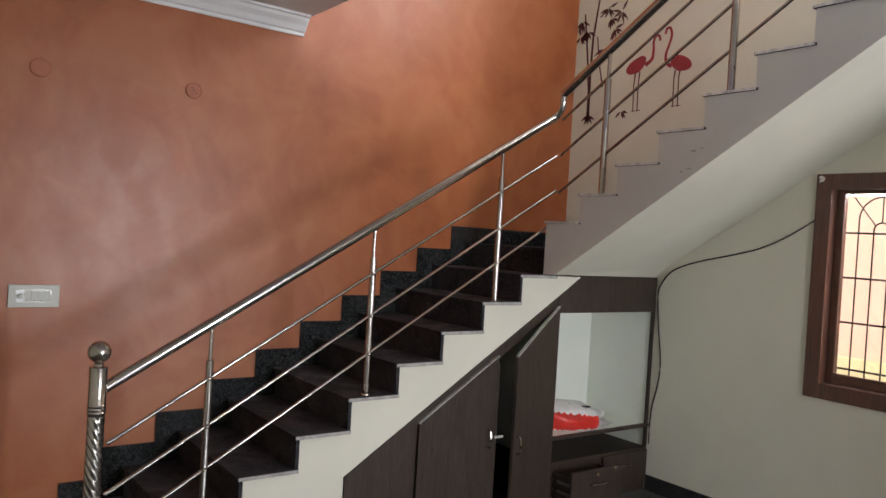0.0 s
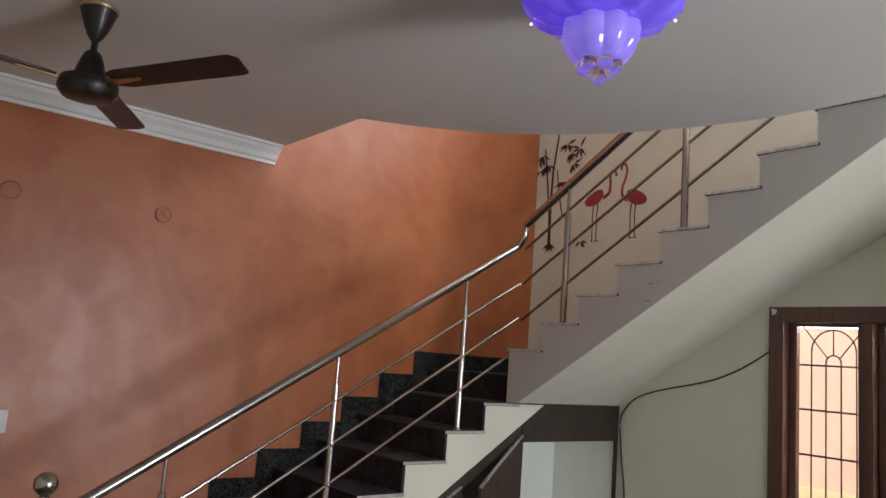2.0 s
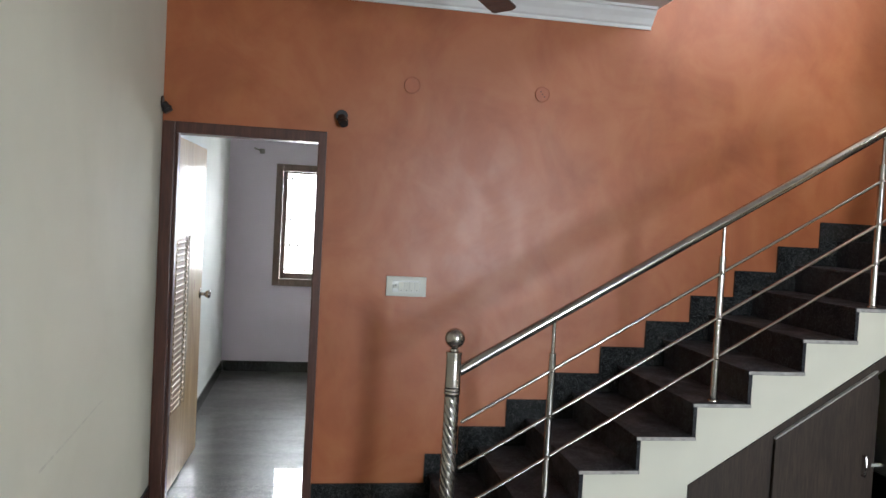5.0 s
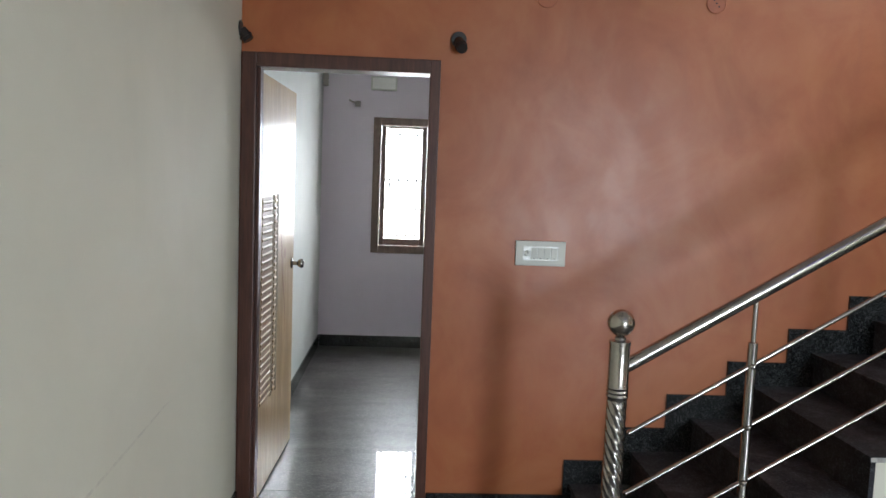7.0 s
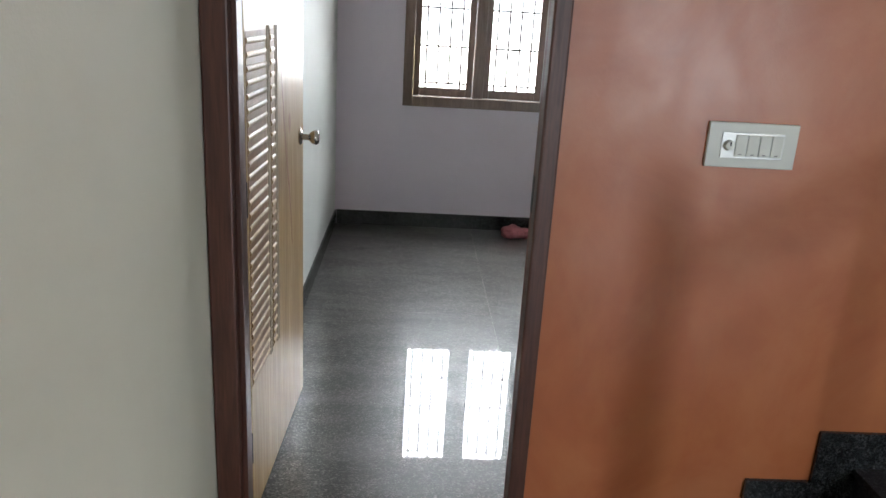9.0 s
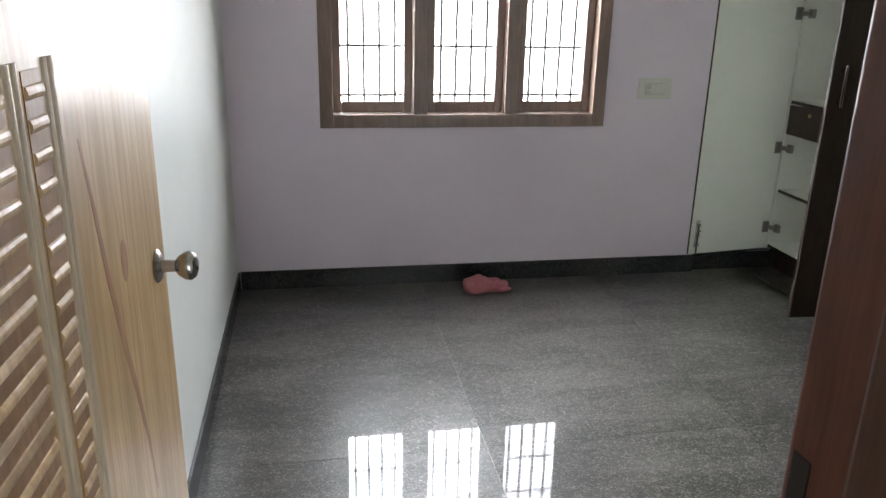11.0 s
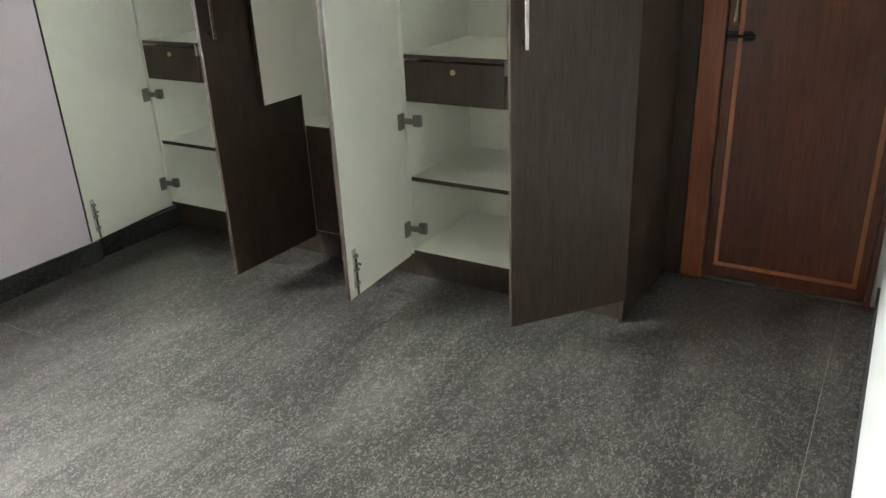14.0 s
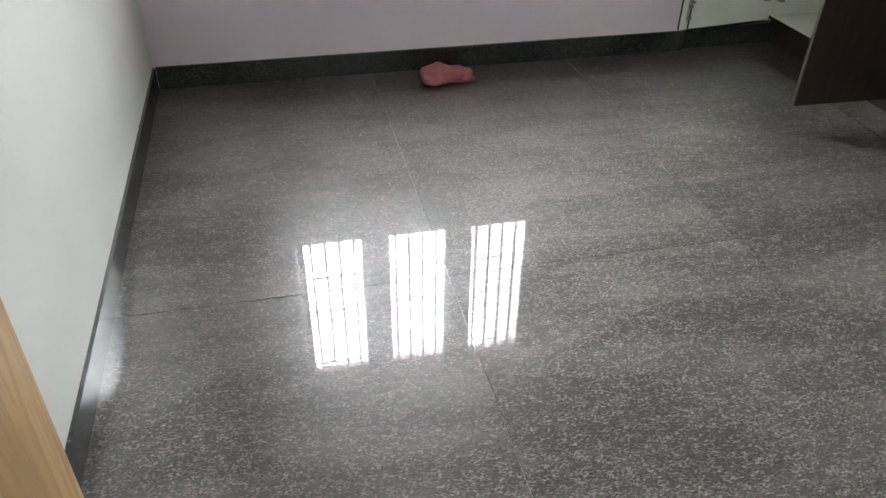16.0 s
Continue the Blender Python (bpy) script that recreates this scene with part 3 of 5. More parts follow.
def bathroom_door():
    f = thing("door_frame_2", None, "reddish brown polished door frame beside the wardrobe", "door frame", kind="structure")
    part("jamb", B(BX - 0.02, BX + 0.1, 0.81, 0.902, 0, 2.098, 0.005), M_JAMB, f)
    part("jamb", B(BX - 0.02, BX + 0.1, 0.142, 0.162, 0, 2.098, 0.005), M_MAHOG, f)
    part("head", B(BX - 0.02, BX + 0.1, 0.162, 0.81, 2.03, 2.098, 0.005), M_MAHOG, f)
    d = thing("door_2", None, "closed reddish brown wooden door with an inlaid moulding", "door", kind="structure")
    part("leaf", B(BX + 0.012, BX + 0.045, 0.165, 0.808, 0.008, 2.026, 0.003), M_MAHOG, d)
    x = BX + 0.012
    a, b, z0, z1 = 0.2, 0.765, 0.065, 1.95
    for bb in ((a, b, z0, z0 + 0.018), (a, b, z1 - 0.018, z1), (a, a + 0.018, z0 + 0.018, z1 - 0.018), (b - 0.018, b, z0 + 0.018, z1 - 0.018)):
        part("moulding", B(x - 0.007, x, bb[0], bb[1], bb[2], bb[3], 0.003), M_MOULD, d, "lighter brown moulding strip")
    part("bolt", rod(bmesh.new(), (x - 0.014, 0.70, 1.05), (x - 0.014, 0.80, 1.05), 0.006), M_IRON, d, "dark sliding bolt")
    part("bolt_plate", B(x - 0.004, x, 0.71, 0.805, 1.03, 1.07, 0.001), M_IRON, d)
    part("pull_handle", tube(bmesh.new(), [(x, 0.775, 1.10), (x - 0.035, 0.775, 1.11), (x - 0.035, 0.775, 1.26), (x, 0.775, 1.27)], 0.008), M_BRASS, d, "aged brass pull handle", True)


bathroom_door()
# unseen slab, added so no outside light leaks under the door
setting("wall_beyond_door", B(BX + 0.118, BX + 0.2, BY0, 1.05, -0.04, 2.2), M_WHITE, "unseen white slab added to stop light under the closed door", "wall")

# ---- staircase ----


def staircase():
    s = thing("staircase", None, "dark granite stairs with cream painted sides and a turning landing", "staircase", kind="structure")
    n = 9
    # cream side wall of the lower flight, above the cupboards
    prof = [(FOOT + 0.02, 0.0)]
    for k in range(1, n + 1):
        prof += [(FOOT + GO * (k - 1) + 0.02, RISE * k - 0.0202), (FOOT + GO * k + 0.02, RISE * k - 0.0202)]
    prof += [(UP_X + 0.02, 1.478), (4.386, 1.478), (2.724, 0.418), (2.724, 0.0)]
    prof = [p for i, p in enumerate(prof) if i == 0 or p != prof[i - 1]]
    clean = []
    for p in prof:
        if p[0] > UP_X + 0.02 and p[1] < 1.479 and p[0] < 4.3:
            p = (UP_X + 0.02, p[1])
        if not clean or p != clean[-1]:
            clean.append(p)
    part("side_wall", prism(bmesh.new(), clean, "y", SIDE, SIDE + 0.09), M_STAIRWHITE, s, "cream painted stair side")
    for k in range(1, n + 1):
        x = FOOT + GO * (k - 1)
        part("riser", B(x, x + 0.018, SIDE - 0.001, -0.001, RISE * (k - 1), RISE * k - 0.0202), M_TREAD, s)
        tr = part("tread", B(x - 0.012, x + GO + 0.016, SIDE - 0.012, -0.001, RISE * k - 0.02, RISE * k, 0.003), M_TREAD, s)
        part("edge", B(x - 0.008, x + GO + 0.012, SIDE - 0.0135, SIDE - 0.0118, RISE * k - 0.018, RISE * k - 0.002), M_TREADEDGE, tr, "dusty unpolished stone edge")
        part("skirting", B(x - (0.13 if k > 1 else 0.04), x + GO - 0.1303, -0.013, -0.0008, RISE * (k - 1) + 0.0005, RISE * k + 0.113), M_SKIRT, s)
    x = FOOT + GO * n
    top = RISE * (n + 1)
    part("riser", B(x, x + 0.018, SIDE - 0.001, -0.001, RISE * n, top - 0.0202), M_TREAD, s)
    part("landing", B(x - 0.012, EAST - 0.001, UP_Y, -0.001, top - 0.02, top, 0.003), M_TREAD, s)
    part("landing_slab", B(x + 0.019, EAST - 0.001, UP_Y, -0.001, 1.489, top - 0.0205), M_STAIRWHITE, s)
    part("skirting", B(x - 0.13, EAST - 0.013, -0.013, -0.0008, RISE * n + 0.0005, top + 0.113), M_SKIRT, s)
    part("skirting", B(EAST - 0.012, EAST - 0.001, UP_Y, -0.013, top, top + 0.115), M_SKIRT, s)
    # upper flight: a folded slab with a sloping underside
    up = 9
    prof = [(UP_Y, 1.487), (UP_Y, top + RISE - 0.012)]
    for k in range(1, up + 1):
        prof += [(UP_Y - UP_GO * k, top + RISE * k - 0.012)]
        if k < up:
            prof += [(UP_Y - UP_GO * k, top + RISE * (k + 1) - 0.012)]
    prof += [(UP_Y - UP_GO * up, 2.96), (-3.37, 2.96), (-2.2, 2.236), (-1.0, 1.492)]
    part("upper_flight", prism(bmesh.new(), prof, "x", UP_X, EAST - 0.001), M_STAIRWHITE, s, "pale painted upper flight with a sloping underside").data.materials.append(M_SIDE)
    me = bpy.data.meshes["upper_flight"]
    # west-facing side takes the darker copy, so its shading is coloured in
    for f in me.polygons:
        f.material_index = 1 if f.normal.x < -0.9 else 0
    for v in me.vertices:
        if v.co.x > EAST - 0.01 and v.co.z < 1.4935 - 0.62 * (v.co.y + 1.0) + 0.01 and v.co.y < -0.95:
            v.co.z += 0.075 if v.co.y > -3.3 else 0.0
    for k in range(1, up + 1):
        y = UP_Y - UP_GO * (k - 1)
        z = top + RISE * k
        tr = part("tread", B(UP_X - 0.012, EAST - 0.002, y - UP_GO - 0.014, y + 0.012, z - 0.0118, z, 0.002), M_TREAD, s)
        part("edge", B(UP_X - 0.0135, UP_X - 0.0118, y - UP_GO - 0.01, y + 0.008, z - 0.0115, z + 0.003), M_EDGEPALE, tr, "whitish cement-smeared edge")
    return s


staircase()


def railing():
    r = thing("stair_railing", None, "polished stainless steel stair railing with a twisted newel post", "railing")
    nx, ny = 1.524, -0.918
    newel = part("newel_post", lathe(bmesh.new(), (nx, ny), [(0.036, 1.035), (0.036, 0.89), (0.039, 0.885), (0.036, 0.878), (0.039, 0.87), (0.036, 0.863), (0.039, 0.855), (0.035, 0.847), (0.034, 0.84)], 28), M_STEEL, r, "", True)
    # twisted shaft
    bm = bmesh.new()
    seg, rows, rings = 48, 170, []
    for i in range(rows + 1):
        z = 0.842 - i * 0.842 / rows
        ring = []
        for k in range(seg):
            t = 2 * math.pi * k / seg
            rr = 0.034 + 0.0014 * math.sin(8 * t + z * 150)
            ring.append(bm.verts.new((nx + rr * math.cos(t), ny + rr * math.sin(t), z)))
        rings.append(ring)
    for a, b in zip(rings, rings[1:]):
        for k in range(seg):
            bm.faces.new((a[k], b[k], b[(k + 1) % seg], a[(k + 1) % seg]))
    part("twisted_shaft", bm, M_STEEL, newel, "spirally fluted steel shaft", True)
    part("collar", lathe(bmesh.new(), (nx, ny), [(0.012, 1.066), (0.02, 1.06), (0.02, 1.052), (0.038, 1.047), (0.038, 1.036), (0.03, 1.034)], 28), M_STEEL, newel, "", True)
    part("ball_finial", ball(bmesh.new(), (nx, ny, 1.11), 0.047, 4), M_STEEL, newel, "mirror-polished ball finial", True)
    part("base_flange", lathe(bmesh.new(), (nx, ny), [(0.045, 0.012), (0.06, 0.008), (0.062, 0.0)], 28), M_STEEL, newel, "", True)
    sl = RISE / GO * 1.018
    y = SIDE + 0.045

    def hz(x):
        return 0.965 + sl * (x - 1.585)
    cx, cy = 4.115, -0.905
    hr = part("handrail", rod(bmesh.new(), (nx + 0.02, y, hz(nx + 0.02)), (cx, y, hz(cx)), 0.025, 20), M_STEEL, r, "", True)
    part("elbow", tube(bmesh.new(), [(cx - 0.012, y, hz(cx) - 0.007), (cx, y - 0.012, hz(cx) + 0.008), (cx, y - 0.035, hz(cx) + 0.035), (cx, cy - 0.029, hz(cx) + 0.07), (cx, cy - 0.03, 2.58), (cx, cy - 0.034, 2.61)], 0.021, 16), M_STEEL, r, "", True)
    usl = RISE / UP_GO
    L = 2.9

    def uz(yy, z0):
        return z0 + usl * (cy - 0.04 - yy)
    part("handrail", rod(bmesh.new(), (cx, cy - 0.03, 2.605), (cx, cy - 0.03 - L, 2.605 + usl * L), 0.027, 20), M_STEEL, r, "", True)
    for z0 in (0.712, 0.49, 0.289):
        x0 = 1.588
        part("rail", rod(bmesh.new(), (x0, y, z0), (cx + 0.03, y, z0 + sl * (cx + 0.03 - x0)), 0.0085, 12), M_STEEL, r, "", True)
        part("end_cap", ball(bmesh.new(), (x0, y, z0), 0.011, 2), M_STEEL, r, "", True)
        part("end_cap", ball(bmesh.new(), (cx + 0.03, y, z0 + sl * (cx + 0.03 - x0)), 0.011, 2), M_STEEL, r, "", True)
    for z0 in (2.45, 2.232, 2.0):
        part("rail", rod(bmesh.new(), (cx, cy - 0.04, z0), (cx, cy - 0.04 - L, z0 + usl * L), 0.0085, 12), M_STEEL, r, "", True)
        part("end_cap", ball(bmesh.new(), (cx, cy - 0.04, z0), 0.011, 2), M_STEEL, r, "", True)
    for k, x in ((2, 2.01), (5, 2.853), (8, 3.703)):
        zb = RISE * k
        h = hz(x) - zb
        p = part("baluster", lathe(bmesh.new(), (x, y), [(0.010, zb + h - 0.1715), (0.017, zb + h - 0.172), (0.017, zb + 0.01), (0.026, zb + 0.006), (0.027, zb)], 18), M_STEEL, r, "", True)
        part("pin", rod(bmesh.new(), (x, y, zb + h - 0.17), (x, y, zb + h - 0.012), 0.009), M_STEEL, p, "", True)
        for z0 in (0.712, 0.49, 0.289):
            part("rail_boss", ball(bmesh.new(), (x, y - 0.012, z0 + sl * (x - 1.588)), 0.012, 2), M_STEEL, p, "", True)
    for yy, zb in ((-1.29, 1.98), (-2.09, 2.475), (-2.9, 2.97)):
        h = 2.605 + usl * (cy - 0.03 - yy) - zb
        p = part("baluster", lathe(bmesh.new(), (cx, yy), [(0.010, zb + h - 0.1715), (0.019, zb + h - 0.172), (0.019, zb + 0.01), (0.027, zb + 0.006), (0.028, zb)], 18), M_STEEL, r, "", True)
        part("pin", rod(bmesh.new(), (cx, yy, zb + h - 0.17), (cx, yy, zb + h - 0.01), 0.01), M_STEEL, p, "", True)


railing()

# ---- cupboards under the stairs ----


def handle_bar(bm, p, q, out, r=0.006):
    """A bowed bar handle between two points, standing off by the vector out."""
    p, q, o = Vector(p), Vector(q), Vector(out)
    return tube(bm, [p, p + o * 0.8, p * 0.85 + q * 0.15 + o, (p + q) / 2 + o * 1.1, p * 0.15 + q * 0.85 + o, q + o * 0.8, q], r)


def under_stairs():
    c = thing("stair_cupboard", None, "dark wenge cupboard under the stairs with two sloping doors ajar", "cupboard")
    F = SIDE - 0.003
    slope = (1.478 - 0.418) / (4.386 - 2.724)

    def top(x):
        return 0.418 + slope * (x - 2.724)
    e = 0.004
    # face panels
    part("face_panel", prism(bmesh.new(), [(2.73, 0.0), (3.165, 0.0), (3.165, top(3.165) - e), (2.73, top(2.73) - e)], "y", F, F + 0.02), M_WENGE, c)
    part("top_rail", prism(bmesh.new(), [(3.165, top(3.165) - 0.075), (4.19, top(4.19) - 0.075), (4.19, top(4.19) - e), (3.165, top(3.165) - e)], "y", F, F + 0.02), M_WENGE, c)
    part("plinth", B(3.165, 4.19, F + 0.002, F + 0.02, 0.0, 0.05), M_WENGE, c)
    part("divider", B(3.725, 3.745, F + 0.003, -0.4, 0.05, top(3.725) - 0.1), M_WENGE, c)
    part("inner_back", B(2.75, 4.17, -0.40, -0.385, 0.0, 0.55), M_WENGE, c)
    door = part("door", prism(bmesh.new(), [(3.168, 0.055), (3.712, 0.03), (3.712, top(3.712) - 0.05), (3.168, top(3.168) - 0.05)], "y", F - 0.021, F - 0.001), M_WENGE, c)
    part("edge_band", prism(bmesh.new(), [(3.168, top(3.168) - 0.0498), (3.712, top(3.712) - 0.0498), (3.712, top(3.712) - 0.042), (3.168, top(3.168) - 0.042)], "y", F - 0.021, F - 0.001), M_TREADEDGE, door, "pale worn edge strip")
    part("handle", handle_bar(bmesh.new(), (3.66, F - 0.021, 0.47), (3.66, F - 0.021, 0.57), (0, -0.025, 0)), M_STEEL, door, "steel bow handle", True)
    # second door stands ajar, hinged beside the niche
    hx = 4.186
    d2 = part("door", prism(bmesh.new(), [(-0.435, 0.04), (0.0, 0.04), (0.0, top(hx) - 0.065), (-0.435, top(hx - 0.435) - 0.065)], "y", -0.02, 0.0), M_WENGE, c)
    b2 = part("edge_band", prism(bmesh.new(), [(-0.435, top(hx - 0.435) - 0.0645), (0.0, top(hx) - 0.0645), (0.0, top(hx) - 0.057), (-0.435, top(hx - 0.435) - 0.057)], "y", -0.02, 0.0), M_TREADEDGE, d2, "pale worn edge strip")
    part("handle", handle_bar(bmesh.new(), (-0.40, -0.02, 0.44), (-0.40, -0.02, 0.54), (0, -0.025, 0)), M_STEEL, d2, "steel bow handle", True)
    d2.matrix_basis = Matrix.Translation((hx, F - 0.001, 0)) @ Matrix.Rotation(radians(14), 4, "Z")
    part("catch", B(3.70, 3.785, F - 0.016, F + 0.002, 0.512, 0.526, 0.002), M_SWITCH, c, "white plastic catch")
    part("catch", B(3.705, 3.78, F - 0.016, F + 0.002, 0.068, 0.082, 0.002), M_SWITCH, c, "white plastic catch")

    n = thing("display_niche", None, "dark-framed white niche with a shelf and two drawers under the landing", "niche")
    x0, x1, back = 4.195, EAST - 0.004, -0.35
    part("lintel", prism(bmesh.new(), [(4.195, 1.248), (x1, 1.248), (x1, 1.486), (4.395, 1.486), (4.195, top(4.195) - e)], "y", F, F + 0.02), M_WENGE, n)
    part("post", B(x1 - 0.022, x1, F + 0.001, F + 0.02, 0.30, 1.2475), M_WENGE, n)
    part("back_panel", B(x0, x1, back, back + 0.012, 0.3, 1.30), M_WHITELAM, n)
    part("side_panel", B(x1 - 0.008, x1 - 0.001, F + 0.021, back, 0.3, 1.30), M_WHITELAM, n)
    part("side_panel", B(x0, x0 + 0.012, F + 0.021, back, 0.3, 1.30), M_WHITELAM, n)
    part("top_panel", B(x0 + 0.012, x1 - 0.008, F + 0.021, back, 1.29, 1.30), M_WHITELAM, n)
    sh = part("shelf", B(x0 + 0.012, x1 - 0.008, F + 0.021, back, 0.444, 0.462), M_WHITELAM, n)
    part("shelf_edge", B(x0 + 0.012, x1 + 0.0, F - 0.006, F + 0.0205, 0.442, 0.4625), M_WENGE, sh, "dark shelf edge")
    ch = part("drawer_chest", B(x0, x1, F + 0.004, back, 0.0, 0.30), M_WENGE, n)
    part("drawer_front", B(x0 + 0.49, x1 - 0.01, F - 0.016, F + 0.003, 0.07, 0.285, 0.002), M_WENGE, ch)
    part("handle", handle_bar(bmesh.new(), (x0 + 0.62, F - 0.016, 0.2), (x0 + 0.74, F - 0.016, 0.2), (0, -0.022, 0)), M_STEEL, ch, "steel bow handle", True)
    px = -0.17
    dr = part("drawer", B(x0 + 0.02, x0 + 0.48, F + px - 0.016, F + px + 0.003, 0.07, 0.285, 0.002), M_WENGE, n, "drawer pulled half open")
    part("drawer_side", B(x0 + 0.035, x0 + 0.047, F + px + 0.003, F + 0.003, 0.09, 0.24), M_WENGE, dr)
    part("drawer_side", B(x0 + 0.453, x0 + 0.465, F + px + 0.003, F + 0.003, 0.09, 0.24), M_WENGE, dr)
    part("drawer_bottom", B(x0 + 0.047, x0 + 0.453, F + px + 0.003, F + 0.003, 0.09, 0.1), M_WENGE, dr)
    for z in (0.13, 0.19):
        part("runner", B(x0 + 0.028, x0 + 0.035, F + px + 0.003, F + 0.003, z, z + 0.02), M_STEEL, dr, "steel drawer runner")
    part("handle", handle_bar(bmesh.new(), (x0 + 0.19, F + px - 0.016, 0.195), (x0 + 0.31, F + px - 0.016, 0.195), (0, -0.022, 0)), M_STEEL, dr, "steel bow handle", True)
    part("lock", rod(bmesh.new(), (x0 + 0.25, F + px - 0.016, 0.25), (x0 + 0.25, F + px - 0.02, 0.25), 0.009), M_BRASS, dr, "small round lock")


under_stairs()


def power_outlet():
    o = thing("power_outlet", None, "pale double socket plate on the niche's back panel", "socket")
    part("plate", B(4.62, 4.71, -0.361, -0.351, 0.83, 0.99, 0.002), M_SWITCH, o)
    for z in (0.87, 0.945):
        part("socket", B(4.638, 4.692, -0.364, -0.361, z - 0.026, z + 0.026, 0.001), M_PAPER, o)


power_outlet()


def rice_bag():
    b = thing("plastic_bag", None, "filled red and white plastic sack lying on the niche shelf", "bag")
    bm = bmesh.new()
    ball(bm, (0, 0, 0), 1.0, 4)
    for v in bm.verts:
        p = v.co.copy()
        n1 = noise.noise(p * 2.3) * 0.10 + noise.noise(p * 6.0) * 0.04
        q = p * (1 + n1)
        q = Vector((math.copysign(abs(q.x) ** 0.8, q.x) * 0.27, q.y * 0.17, q.z * 0.115 - q.x * 0.03))
        if q.z < -0.06:
            q.z = -0.06
        v.co = q
    ob = part("sack", bm, M_RED, b, "red printed film", True)
    me = ob.data
    me.materials.append(M_WHITEFILM)
    for f in me.polygons:
        c = f.center
        if c.z > 0.05 - 0.12 * c.x or c.z < -0.05 or c.x > 0.215:
            f.material_index = 1
    bm = bmesh.new()
    pts = 9
    lo = [bm.verts.new((0.24, -0.05 + 0.1 * i / pts, -0.02 + 0.012 * math.sin(i * 2.1))) for i in range(pts + 1)]
    hi = [bm.verts.new((0.33 + 0.02 * math.sin(i * 1.7), -0.09 + 0.18 * i / pts, -0.045 + 0.025 * math.sin(i * 2.7))) for i in range(pts + 1)]
    for i in range(pts):
        bm.faces.new((lo[i], lo[i + 1], hi[i + 1], hi[i]))
    bmesh.ops.solidify(bm, geom=bm.faces[:], thickness=0.003)
    part("gathered_end", bm, M_WHITEFILM, b, "crumpled clear film end", True)
    for k, (px, w) in enumerate(((-0.08, 0.07), (0.08, 0.06))):
        part("print_bar", B(px, px + w, -0.075 - 0.02 * k, -0.05 - 0.02 * k, 0.094 - 0.016 * k, 0.106 - 0.018 * k, 0.002), M_BLACK, b, "dark printed bar")
    b.matrix_basis = Matrix.Translation((4.50, -0.74, 0.525)) @ Matrix.Rotation(radians(-12), 4, "Z")
    t = thing("paper_bundle", None, "small crumpled pale bundle on the niche shelf", "bundle")
    bm = ball(bmesh.new(), (4.93, -0.62, 0.483), 0.07, 3, (1.2, 0.9, 0.3))
    for v in bm.verts:
        v.co += Vector((0, 0, max(0, v.co.z - 0.463) * noise.noise(v.co * 22)))
        v.co.z = max(v.co.z, 0.463)
    part("bundle", bm, M_WHITEFILM, t, "", True)


rice_bag()

# ---- wardrobe ----


WX, WDEEP, WTOP, WBASE = 3.18, BX - 0.004, 2.2, 0.12


def carcass(w, y0, y1, floor=WBASE):
    t = 0.018
    part("plinth", B(WX + 0.03, WX + 0.05, y0, y1, 0.0, WBASE), M_WENGE, w)
    part("side_panel", B(WX, WDEEP, y0, y0 + t, WBASE if y0 > 1.2 else 0.0, WTOP), M_WHITELAM if y0 > 1.2 else M_WENGE, w)
    part("side_panel", B(WX, WDEEP, y1 - t, y1, WBASE, WTOP), M_WHITELAM, w)
    part("back_panel", B(WDEEP - 0.01, WDEEP, y0 + t, y1 - t, WBASE, WTOP), M_WHITELAM, w)
    part("bottom_panel", B(WX, WDEEP - 0.01, y0 + t, y1 - t, WBASE - 0.001, WBASE + t), M_WHITELAM, w)
    part("bottom_edge", B(WX - 0.0015, WX - 0.0002, y0 + t, y1 - t, WBASE - 0.001, WBASE + t), M_WENGE, w)
    part("top_panel", B(WX, WDEEP - 0.01, y0 + t, y1 - t, WTOP - t, WTOP), M_WHITELAM, w)


